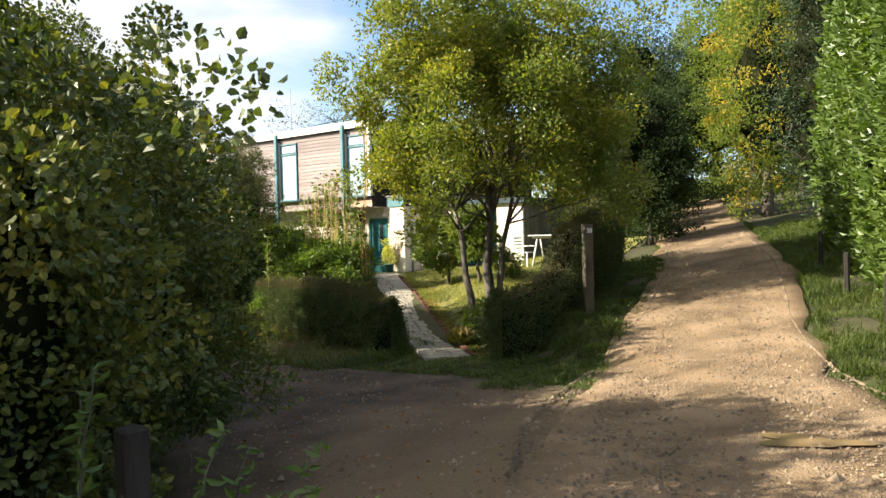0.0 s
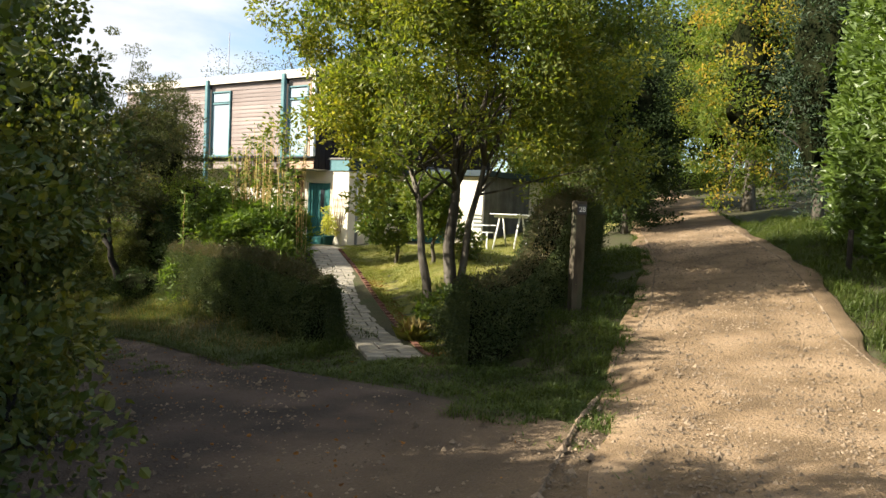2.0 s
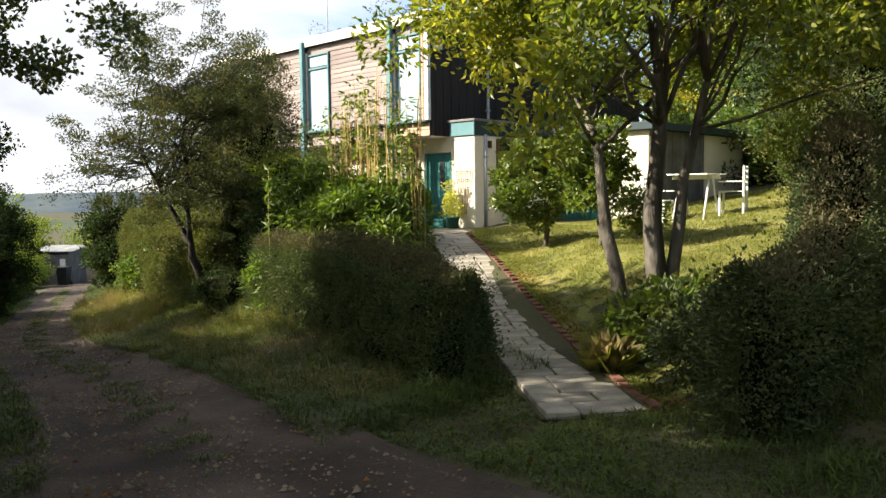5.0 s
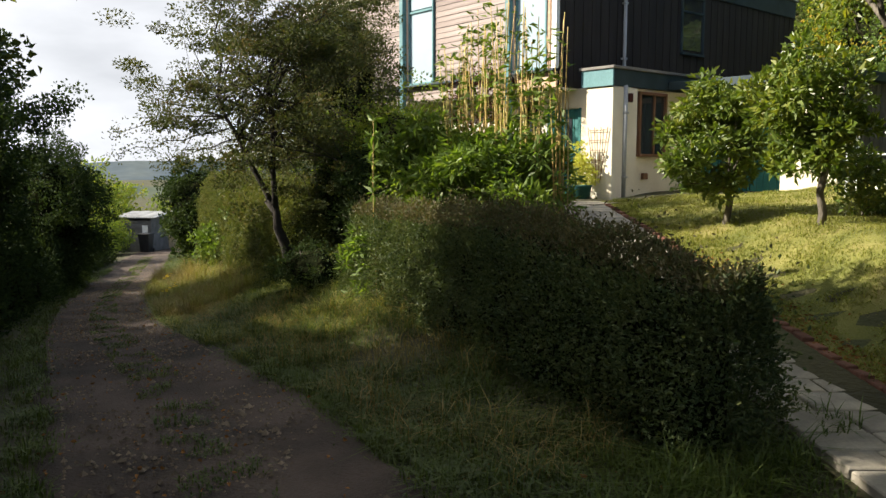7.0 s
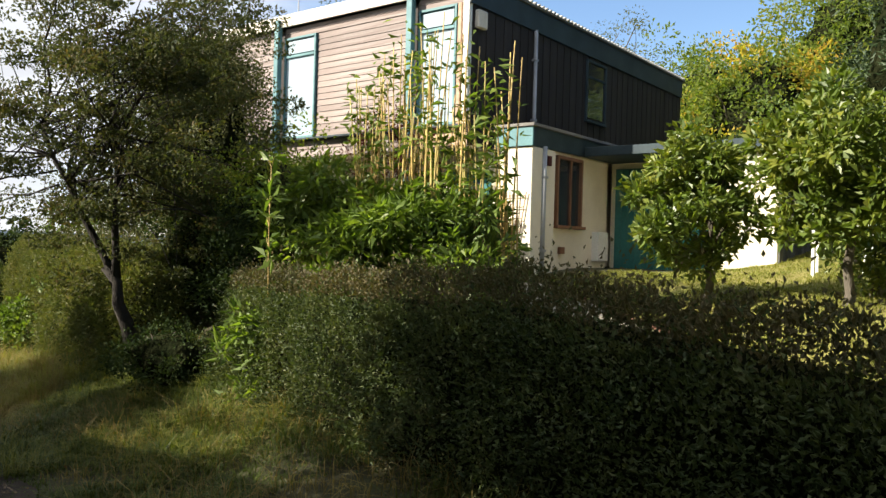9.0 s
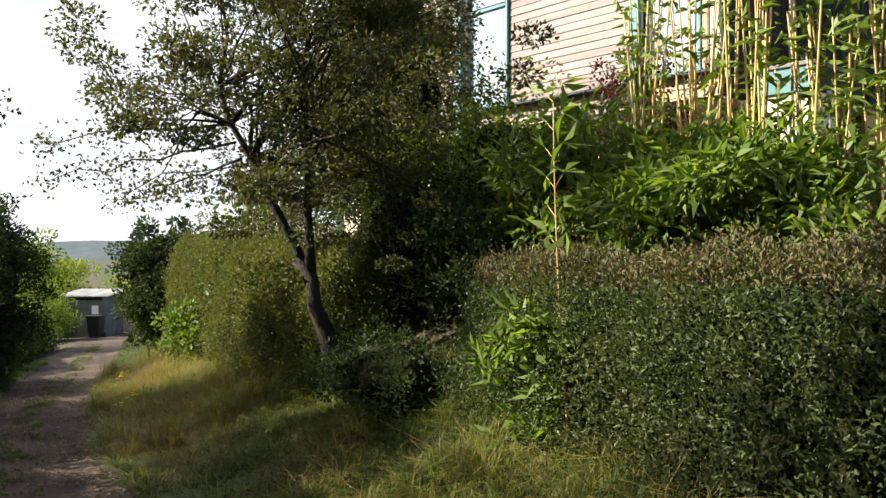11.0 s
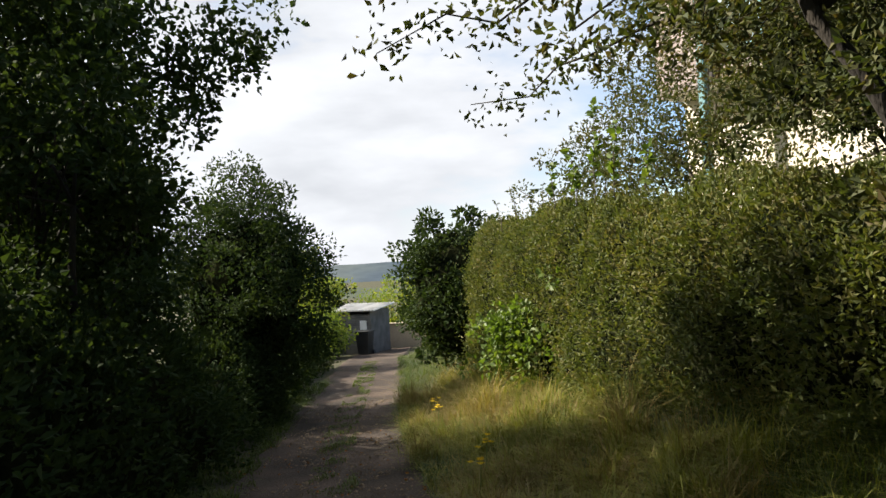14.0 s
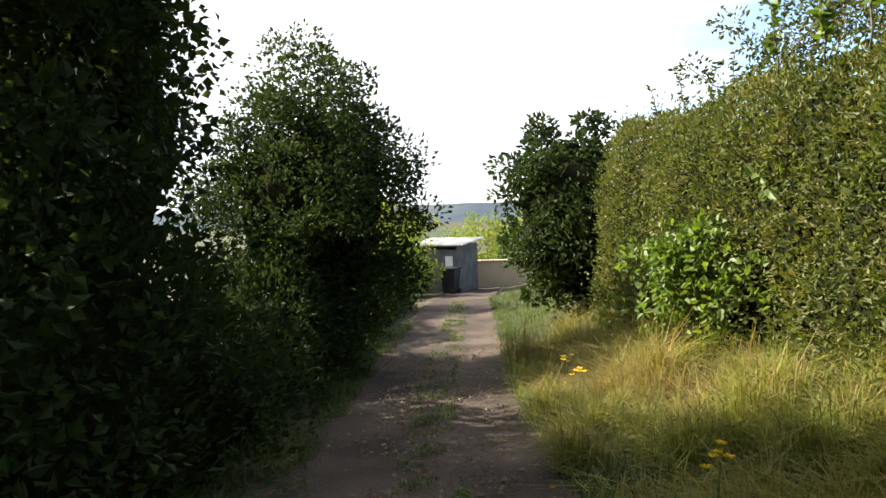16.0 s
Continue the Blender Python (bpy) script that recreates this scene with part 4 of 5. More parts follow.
for start, tip in (((-.9, -.9, 2.8), (-1.9, -2.6, 2.35)), ((-.9, -1.0, 3.0), (-1.9, -2.75, 2.75)), ((-.8, -.9, 2.6), (-2.6, -1.6, 2.2)), ((-.9, -1.0, 3.3), (-2.7, -1.9, 3.6))):
    bm = bmesh.new()
    line = wander(start, tip, 7, .13, rb)
    tube(bm, line, [.016 * (1 - .8 * k / 7) for k in range(8)], 5)
    part("twig", bm, "bark_dark", hawthorn)
    k = 330
    q = rng.uniform(.25, 1, k) * 7
    i0 = np.minimum(q.astype(int), 6)
    L_ = np.array([tuple(p) for p in line])
    P = L_[i0] + (L_[i0 + 1] - L_[i0]) * (q - i0)[:, None] + rng.normal(size=(k, 3)) * .09
    leaf_mesh("twig_foliage", P, rng.normal(size=(k, 3)), .055, .55, "haw", hawthorn, droop=.3)
hedge("field_hedge", [(-20.9, 14.1), (-26.0, 15.35), (-32.0, 17.05)], 1.3, [.35, .5, .58], "trim", .058, 1250, "tall clipped mixed hedge beside the lane", wide=.5, rounding=.2, rough=.22, stray=.04)
tree("bramble", -28.2, 15.0, [(0, 0, .02, 0, 0, .4)], (0, .1, 1.05), (1.1, .16, .75), 60, .24, 26, "bramble", .085, "bright green climber over the clipped hedge", "climber", seed=39, limbs=0, wide=.7, broad=True, rough=.9, shell=.05)
tree("laurel_bush", -34.7, 17.85, [(0, 0, .08, 0, 0, 1.5)], (0, 0, 1.75), (1.4, 1.4, 1.8), 150, .4, 120, "dark", .12, "dark glossy laurel bush", "bush", seed=10, shell=.5, core=.75)
tree("mixed_shrub", -19.6, 15.3, [(0, 0, .06, 0, 0, 1)], (0, 0, 1.1), (1.6, 1.1, 1.2), 110, .4, 110, "wood_far", .07, "tangled leafy shrubs beneath the hawthorn", "shrub", seed=35, shell=.4, core=.7)
# dark leaf puts the hawthorn's shade into this shrub's colour
tree("mixed_shrub", -18.9, 14.2, [(0, 0, .06, 0, 0, 1)], (0, 0, .85), (1.0, .6, .9), 80, .3, 110, "dark", .065, "leafy shrub beside the bamboo, shade put into its dark leaves", "shrub", seed=43, shell=.4, core=.6)
tree("low_shrub", -19.3, 13.1, [(0, 0, .03, 0, 0, .3)], (0, 0, .35), (1.0, .55, .45), 60, .22, 90, "dark", .05, "low dark undergrowth beside the hawthorn trunk", "shrub", seed=45, shell=.3, core=.7)
tree("mixed_shrub", -20.9, 14.7, [(0, 0, .06, 0, 0, 1)], (0, 0, 1.0), (1.0, .6, 1.1), 70, .3, 110, "dark", .06, "dark tangled shrubs beneath the hawthorn", "shrub", seed=44, shell=.4, core=.75)
tree("mixed_shrub", -22.9, 15.9, [(0, 0, .06, 0, 0, 1.5)], (0, 0, 2.8), (1.9, 1.0, 2.5), 280, .4, 130, "haw", .06, "tall loose shrub behind the clipped hedge", "shrub", seed=36, shell=.4, core=.6)
tree("mixed_shrub", -26.0, 16.6, [(0, 0, .06, 0, 0, 1.5)], (0, 0, 2.7), (1.2, .9, 2.2), 140, .35, 100, "haw", .06, "tall loose shrub behind the clipped hedge", "shrub", seed=38, shell=.3)
tree("mixed_shrub", -28.6, 17.2, [(0, 0, .06, 0, 0, 1.5)], (0, 0, 1.7), (1.6, .9, 1.4), 90, .3, 70, "haw", .07, "tall loose shrub behind the clipped hedge", "shrub", seed=37, shell=.3)
# bamboo: thick low leaf, tall bare canes with tufts
bz = hz(-16.5, 14.75)
bamboo = thing("bamboo", -16.5, 14.75, bz, "thick clump of bamboo with tall bare tan canes", "bamboo")
C, R = clumps((-.7, 0, .85), (2.4, .95, .85), 240, .3, .4, .3)
C[:, 2] *= 1 - .3 * np.clip(C[:, 0] / 1.6, 0, 1)
P, D = clump_leaves(C, R, 110)
leaf_mesh("foliage", P, D, .17, .14, "bamboo", bamboo, droop=.45)
rb = random.Random(21)
hubs = [(-1.15, .3), (-.85, -.1), (-.62, .35), (-.35, 0), (-.1, .4), (.2, -.1), (.42, .3), (.75, .05), (1.1, .25)]
for i in range(84):
    hub = hubs[i % len(hubs)]
    cx, cy = hub[0] + rb.gauss(0, .09), hub[1] + rb.gauss(0, .09)
    top = rb.uniform(2.1, 3.8) * (1 - .08 * abs(cx))
    lean = (rb.uniform(-.22, .22), rb.uniform(-.2, .2))
    bm = bmesh.new()
    n_ = 9
    tube(bm, [(cx + lean[0] * (k / n_) ** 1.5, cy + lean[1] * (k / n_) ** 1.5, -.1 + (top + .1) * k / n_) for k in range(n_ + 1)], [.014 * (1 - .5 * k / n_) for k in range(n_ + 1)], 5)
    part("cane", bm, "cane", bamboo)
    if rb.random() < .5:
        k = rb.randint(10, 26)
        tq = np.sort(rng.uniform(.72, 1.02, k))
        Pq = np.stack([cx + lean[0] * tq ** 1.5, cy + lean[1] * tq ** 1.5, top * tq], 1) + rng.normal(size=(k, 3)) * .07
        leaf_mesh("cane_leaves", Pq, rng.normal(size=(k, 3)) * np.array((1, 1, .4)), .19, .13, "bamboo", bamboo, droop=.35)
tree("bamboo_shoot", -17.0, 12.6, [(0, 0, .02, 0, 0, .3)], (0, 0, .55), (.5, .2, .6), 20, .14, 22, "bamboo", .16, "bright bamboo shoots growing through the hedge", "bamboo", seed=41, limbs=0, wide=.16)
tree("red_shrub", -18.5, 16.2, [(0, 0, .04, 0, 0, 1)], (0, 0, 1.95), (.75, .4, .55), 34, .2, 70, "red", .05, "dark red climber against the house", "shrub", seed=42, limbs=6)
# one thin cane standing out in front of the hedge, leaves at its top
lone = thing("bamboo_cane", -16.65, 12.55, hz(-16.65, 12.55), "single thin bamboo cane rising through the hedge", "bamboo")
bm = bmesh.new()
lone_pts = [(-.022 * k, .01 * k * k / 10, .21 * k) for k in range(13)]
tube(bm, lone_pts, [.008 * (1 - .55 * k / 12) for k in range(13)], 6)
part("cane", bm, "cane", lone)
for k in range(7, 13):
    for side in (-1, 1):
        bm = bmesh.new()
        p = Vector(lone_pts[k])
        tip = p + Vector((side * .16, -.1 * side, .10))
        tube(bm, [p, tip], [.004, .002], 4)
        twig = part("side_twig", bm, "cane", lone)
        n_ = 4
        leaf_mesh("twig_leaves", np.repeat(np.array([tuple(tip)]), n_, 0), rng.normal(size=(n_, 3)) + np.array((side * .9, 0, .2)), .17, .15, "bamboo", twig, droop=.3)


def shoots(name, x, y, z0, stems, label, mat, size, wide, seed):
    """Upright or arching shoots with alternate broad leaves: stems of (dx, dy, length, lean x, lean y)."""
    ob = thing(name, x, y, hz(x, y), label, "shoots")
    rs = random.Random(seed)
    for dx, dy, ln, ax, ay in stems:
        n_ = 9
        pts = [Vector((dx + ax * (k / n_) ** 1.6 * ln + rs.uniform(-.012, .012), dy + ay * (k / n_) ** 1.6 * ln + rs.uniform(-.012, .012), z0 + ln * (k / n_) * (1 - .3 * (abs(ax) + abs(ay)) * k / n_))) for k in range(n_ + 1)]
        bm = bmesh.new()
        tube(bm, pts, [.009 * (1 - .7 * k / n_) for k in range(n_ + 1)], 5)
        stem = part("stem", bm, "bark", ob)
        k = int(ln * 38)
        q = np.sort(rng.uniform(.25, 1, k)) * n_
        i0 = np.minimum(q.astype(int), n_ - 1)
        L_ = np.array([tuple(p) for p in pts])
        P = L_[i0] + (L_[i0 + 1] - L_[i0]) * (q - i0)[:, None]
        D = rng.normal(size=(k, 3)) * np.array((1, 1, .35)) + np.array((0, 0, .35))
        leaf_mesh("leaves", P, D, size, wide, mat, stem, droop=.1, broad=True)
    return ob


shoots("laurel_shoots", -2.15, 1.15, .15, [(0, 0, .75, .5, .3), (.1, .1, .7, .7, .4), (-.1, .1, .8, .2, .6), (.05, -.1, .6, .6, -.1), (-.2, -.1, .85, .1, .2), (.2, .2, .6, .8, .2), (-.25, .15, .7, -.1, .3), (.1, .25, .55, .4, .7)], "arching glossy shoots in front of the hedgerow", "laurel", .085, .38, 61)
shoots("laurel_shoots", -2.75, .75, .35, [(0, 0, 1.0, .15, .05), (-.2, .1, .8, -.1, .1)], "upright leafy shoot beside the old post", "laurel", .09, .32, 62)
shoots("hedge_shoots", -26.2, 15.2, 2.1, [(0, 0, 1.25, .05, .0), (.3, .05, .95, .1, 0), (-.5, .1, .8, -.15, 0), (-1.0, .1, .7, -.2, .05), (.9, 0, .6, .2, 0)], "young broad-leaved shoots standing above the clipped hedge", "bramble", .10, .75, 63)
shoots("hedge_shoots", -29.6, 16.2, 2.35, [(0, 0, .8, -.2, 0), (.4, 0, .7, .3, 0), (-.5, 0, .6, -.3, 0), (.9, -.1, .7, .1, 0)], "feathery shoots standing above the clipped hedge", "haw", .07, .5, 64)
# left of the lane
hedge("hedgerow", [(4, -8), (-1.5, -3.4), (-6.5, 0), (-12, 2.6), (-18, 5.0), (-24, 7.2)], 2.2, [.9, 1.3, 3.4, 5.0, 5.0, 3.0], "hazel", .08, 240, "tall overgrown hazel hedgerow beside the lane", wide=.75, rounding=.4, rough=.6, stray=.12)
for i, (hx, hy, cz, rr, top, nc, lab) in enumerate((
        (-3.9, .5, 1.6, (1.2, 1.1, 1.9), 1.4, 150, "dark hazel bush with sunlit tips"),
        (-6.0, 2.1, 1.7, (1.6, 1.4, 1.8), 1.5, 180, "dense dark hazel bush with yellowing tips"),
        (-8.3, 4.25, 2.2, (1.0, 1.0, 2.0), 1.8, 180, "tall dense hazel bush in shade"),
        (-15.8, 6.6, 5.3, (2.2, 2.2, 2.5), 3.4, 190, "dark hazel tree overhanging the lane"),
        (-26.7, 9.1, 4.2, (1.6, 1.6, 2.7), 3.0, 190, "dark hazel tree overhanging the lane"),
        (-23.9, 7.5, 4.0, (1.9, 1.9, 2.2), 2.8, 200, "dark hazel tree with spreading branches over the lane"),
        (-10.3, 5.0, 3.2, (1.0, 1.0, 1.6), 2.6, 130, "slender dark hazel tree in the hedgerow"))):
    # hazels past x=-22 have their shade put into a darker leaf colour
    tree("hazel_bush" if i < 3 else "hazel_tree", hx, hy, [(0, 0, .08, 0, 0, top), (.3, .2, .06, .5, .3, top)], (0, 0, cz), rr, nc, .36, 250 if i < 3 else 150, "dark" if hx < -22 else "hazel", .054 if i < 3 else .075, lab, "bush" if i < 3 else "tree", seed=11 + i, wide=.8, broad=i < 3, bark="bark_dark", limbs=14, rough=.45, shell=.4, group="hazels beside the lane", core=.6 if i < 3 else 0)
# backlit side of the lane: shade again put into the dark leaf
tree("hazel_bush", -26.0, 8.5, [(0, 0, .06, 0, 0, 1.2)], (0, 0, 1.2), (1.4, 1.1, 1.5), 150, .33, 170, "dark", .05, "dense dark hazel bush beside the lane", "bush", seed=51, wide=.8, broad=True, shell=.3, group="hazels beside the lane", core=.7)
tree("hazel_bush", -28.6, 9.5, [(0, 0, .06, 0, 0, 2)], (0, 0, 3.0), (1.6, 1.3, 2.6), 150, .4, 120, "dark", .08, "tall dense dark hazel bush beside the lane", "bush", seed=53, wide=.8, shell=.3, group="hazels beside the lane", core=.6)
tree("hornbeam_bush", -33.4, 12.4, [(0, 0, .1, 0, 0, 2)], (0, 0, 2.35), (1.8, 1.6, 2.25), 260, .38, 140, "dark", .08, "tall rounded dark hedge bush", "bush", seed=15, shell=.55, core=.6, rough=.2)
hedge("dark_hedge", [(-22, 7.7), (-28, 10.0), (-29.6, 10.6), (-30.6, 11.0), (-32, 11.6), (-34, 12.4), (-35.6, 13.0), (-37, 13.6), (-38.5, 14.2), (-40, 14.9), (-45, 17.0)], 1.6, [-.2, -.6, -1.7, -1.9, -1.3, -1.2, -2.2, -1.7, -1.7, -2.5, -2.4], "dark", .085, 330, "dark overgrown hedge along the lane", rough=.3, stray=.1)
tree("far_bush", -44, 16.4, [(0, 0, .1, 0, 0, 2)], (0, 0, 1.3), (2.0, 1.6, 1.5), 80, .5, 90, "wood_far", .1, "bush at the end of the lane", "bush", seed=52)
tree("far_bush", -49.6, 18.9, [(0, 0, .06, 0, 0, .5)], (0, 0, .9), (1.5, 1.2, 1.1), 70, .4, 80, "dark", .09, "dark bush in front of the shed", "bush", seed=54, core=.6)
# tall trees south of the lane, whose shade falls across it
for i, (wx, wy, hh, rr) in enumerate(((-10.0, -2.6, 6.3, 2.0), (-17.6, 5.6, 6.0, 2.1), (-11.5, -3.0, 5.8, 2.6), (-13.6, 2.2, 6.4, 2.5), (-20.0, 1.8, 5.0, 2.6), (-33, 6.0, 4.2, 2.0))):
    tree("lane_tree", wx, wy, [(0, 0, .2, 0, 0, hh)], (0, 0, hh), (rr, rr, 2.4), 110, .8, 90, "hazel", .2, "tall broadleaf tree standing behind the hedgerow", "tree", seed=70 + i, limbs=0, wide=.7, group="trees behind the hedgerow")
# right of the drive
hedge("laurel_hedge", [(2.6, 6.5), (0, 12), (-3.5, 20.4)], 2.2, [6.5, 7.2, 7.4], "laurel", .18, 280, "very tall glossy laurel hedge", wide=.42, rounding=.2, rough=.3, stray=.05)
tree("cypress_tree", -5.2, 23.2, [(0, 0, .15, 0, 0, 3)], (0, 0, 4), (1.2, 1.3, 4.2), 110, .5, 120, "conifer", .12, "narrow dark green cypress", seed=60, wide=.3, core=.65)
tree("beech_tree", -8.0, 27.3, [(0, 0, .2, 0, 0, 4)], (0, 0, 4.2), (1.9, 2.2, 4.2), 160, .55, 110, "autumn", .115, "beech turning yellow and orange", seed=17, second="wood_far", second_share=.68, core=.55)
tree("woodland_tree", -9.5, 38, [(0, 0, .35, 0, 0, 8)], (0, 0, 8.5), (4.2, 4.5, 7.5), 240, .95, 120, "wood_far", .2, "tall broadleaf tree beside the drive", seed=18, core=.6)
tree("woodland_tree", -14.0, 52, [(0, 0, .35, 0, 0, 8)], (0, 0, 7), (5, 4.5, 6.5), 180, 1.05, 110, "wood_far", .24, "tall broadleaf tree beside the drive", seed=19, core=.6)
tree("woodland_tree", -17.6, 48, [(0, 0, .3, 0, 0, 6)], (0, 0, 6.5), (4.2, 4.0, 6.0), 200, .95, 110, "wood_far", .2, "tall broadleaf tree at the top of the drive", seed=28, core=.6)
tree("woodland_tree", -12.8, 41.5, [(0, 0, .25, 0, 0, 5)], (0, 0, 5.0), (2.2, 2.5, 5.2), 160, .7, 110, "wood_far", .17, "leafy tree beside the upper drive", seed=29, second="autumn", second_share=.2, core=.6)
tree("woodland_tree", -24.5, 46, [(0, 0, .3, 0, 0, 6)], (0, 0, 4.5), (4.5, 4.5, 4.5), 150, .95, 100, "wood_far", .2, "broadleaf tree behind the garden", seed=22, core=.6)
tree("woodland_tree", -18.5, 36.5, [(0, 0, .3, 0, 0, 4)], (0, 0, 3.4), (3.4, 3.4, 3.3), 150, .85, 100, "wood_far", .18, "broadleaf tree behind the garden", seed=23, second="autumn", second_share=.25, core=.6)
tree("garden_conifer", -12.4, 27, [(0, 0, .2, 0, 0, 3)], (0, 0, 4.0), (1.7, 2.8, 4.3), 170, .6, 110, "conifer", .14, "dark conifer between garden and drive", seed=24, wide=.3, core=.65)
tree("garden_shrub", -9.9, 22, [(0, 0, .1, 0, 0, 2)], (0, 0, 2.7), (1.4, 2.3, 2.9), 190, .45, 130, "dark", .09, "dark leafy shrub between garden and drive", "shrub", seed=25, core=.6)
tree("garden_shrub", -14.6, 30.5, [(0, 0, .1, 0, 0, 2)], (0, 0, 2.4), (2.4, 2.4, 2.4), 130, .6, 130, "laurel", .13, "glossy shrub behind the lawn", "shrub", seed=26, core=.6)
hedge("garden_hedge", [(-17.3, 28.2), (-13.8, 26.6), (-11.0, 24.6)], 1.3, [3.4, 3.3, 3.2], "laurel", .13, 260, "dark glossy hedge closing the end of the lawn", wide=.45, rough=.3)
hedge("far_hedge", [(-12, 46), (-21, 43)], 1.2, [4.3, 4.1], "bramble", .1, 200, "low pale hedge across the top of the drive")
tree("willow_tree", -35, 36, [(0, 0, .3, 0, 0, 7)], (0, 0, 8.0), (5, 5, 4.5), 220, .7, 45, "haw", .12, "thin-leaved willow behind the house", seed=20, limbs=70, rough=.5, second="trim", second_share=.4)
tree("willow_tree", -27, 40, [(0, 0, .3, 0, 0, 6)], (0, 0, 6.0), (4, 4, 4), 200, .7, 70, "trim", .11, "thin-leaved tree behind the house", seed=27, limbs=50, rough=.5)

# ---- grass ----
def blades(name, X, Y, tall, mat, label, lean=0.5, width=0.012, lift=0.0):
    n = len(X)
    z = height(X, Y) + lift
    lump = np.array([noise.noise(Vector((x * 1.7, y * 1.7, 2))) + .5 * noise.noise(Vector((x * 4, y * 4, 5))) for x, y in zip(X, Y)])
    h = tall * rng.uniform(.4, 1.3, n) * np.clip(1 + 1.3 * lump, .35, 2)
    t = rng.uniform(0, 2 * math.pi, n)
    k = rng.uniform(.1, 1, n) * lean
    B = np.stack([X, Y, z], 1)
    sx = np.stack([-np.sin(t), np.cos(t), 0 * t], 1) * width * .5
    out = np.stack([np.cos(t) * k, np.sin(t) * k, np.ones(n)], 1)
    V = np.empty((n, 4, 3))
    mid = B + out * (h * .5)[:, None] * np.array((.5, .5, 1))
    tip = B + np.stack([np.cos(t) * k * 1.5, np.sin(t) * k * 1.5, 1 - .45 * k], 1) * h[:, None]
    V[:, 0], V[:, 1], V[:, 2], V[:, 3] = B, mid + sx, tip, mid - sx
    i = np.arange(n)[:, None] * 4
    F = np.concatenate([i + np.array([[0, 1, 3]]), i + np.array([[3, 1, 2]])])
    return tagged(arrays(name, V.reshape(-1, 3), F, (mat,)), label, "grass", kind="stuff")


def tufted(X, Y, f, cut, seed):
    q = np.array([noise.noise(Vector((x * f, y * f, seed))) for x, y in zip(X, Y)])
    keep = q > cut
    return X[keep], Y[keep]


def verge(n, x0, x1, u0, u1, f, cut, seed):
    X = rng.uniform(x0, x1, n)
    Y = lane_y(X) + rng.uniform(u0, u1, n)
    return tufted(X, Y, f, cut, seed)


X, Y = verge(72000, -33, -9.5, 1.0, 3.9, .6, -.35, 2.0)
blades("verge_grass", X, Y, .18, "grass", "long green grass on the lane verge", 1.2, .010)
X, Y = verge(42000, -33, -16, 1.0, 4.0, .7, -.25, 9.0)
blades("verge_grass", X, Y, .2, "lawn", "bright sunlit grass on the lane verge", 1.2, .009)
X, Y = verge(20000, -33, -10.5, 1.2, 4.2, .8, .0, 7.0)
blades("dry_grass", X, Y, .26, "dry", "long dry straw-coloured grass on the verge", 1.2, .007)
X, Y = verge(9000, -46, -32, 1.0, 3.2, .6, -.4, 3.0)
blades("verge_grass", X, Y, .2, "grass", "long green grass on the lane verge", 1.2, .012)
X, Y = verge(12000, -33, -22, 1.1, 2.2, .6, -.1, 5.0)
blades("dry_grass", X, Y, .30, "dry", "long dry straw-coloured grass on the verge", 1.2, .007)
X, Y = tufted(rng.uniform(-23, -17.5, 16000), rng.uniform(11.6, 14.2, 16000), .9, -.5, 51.0)
ok = Y > lane_y(X) + 1.3
blades("verge_grass", X[ok], Y[ok], .17, "grass", "rank grass round the hawthorn foot", 1.1, .010)
# tussocks: tall arching grass heaped along the lane edge and under the hedge
def tussocks(n_tuft, x0, x1, u0, u1, per, spread):
    tx = rng.uniform(x0, x1, n_tuft)
    ty = lane_y(tx) + rng.uniform(u0, u1, n_tuft)
    return np.repeat(tx, per) + rng.normal(size=n_tuft * per) * spread, np.repeat(ty, per) + rng.normal(size=n_tuft * per) * spread


X, Y = tussocks(110, -33, -22.3, 1.15, 3.0, 170, .11)
blades("tussock_grass", X, Y, .36, "lawn", "tall arching green grass tussocks on the verge", 1.0, .009)
X, Y = tussocks(60, -33.5, -22, 1.1, 2.9, 150, .1)
blades("tussock_grass", X, Y, .44, "dry", "tall golden dry grass tussocks along the lane edge", 1.0, .007)
X, Y = verge(20000, -45, -9.5, -.28, .28, 2.6, .05, 11.0)
blades("track_grass", X, Y, .055, "grass", "short grass along the middle of the lane", 1.0, lift=.04)
X, Y = verge(16000, -40, -9, -1.9, -1.0, 1.0, -.1, 13.0)
blades("track_grass", X, Y, .14, "grass", "rough grass at the edge of the lane", .9)
X, Y = rng.uniform(-13, -4.2, 52000), rng.uniform(7.2, 12.0, 52000)
pa = (X - PATH0[0]) * PATH_DIR[0] + (Y - PATH0[1]) * PATH_DIR[1]
pd = (X - PATH0[0]) * PATH_DIR[1] - (Y - PATH0[1]) * PATH_DIR[0]
edge = lane_y(X) + np.interp(X, [-12, -9, -6, -4], [1.05, 1.55, 2.75, 3.1])
ok = (Y > edge) & (X < np.interp(Y, [p_[1] for p_ in drive_line], [p_[0] for p_ in drive_line]) - np.interp(Y, [5.5, 9, 12, 25], [1.6, 1.5, 1.5, 1.4])) & ((np.abs(pd) > .47) | (pa < -.02)) & (pd < 4.2 + .4 * pa)
X, Y = tufted(X[ok], Y[ok], 1.3, -.5, 23.0)
blades("verge_grass", X, Y, .085, "grass", "rough trodden grass at the foot of the path", 1.1)
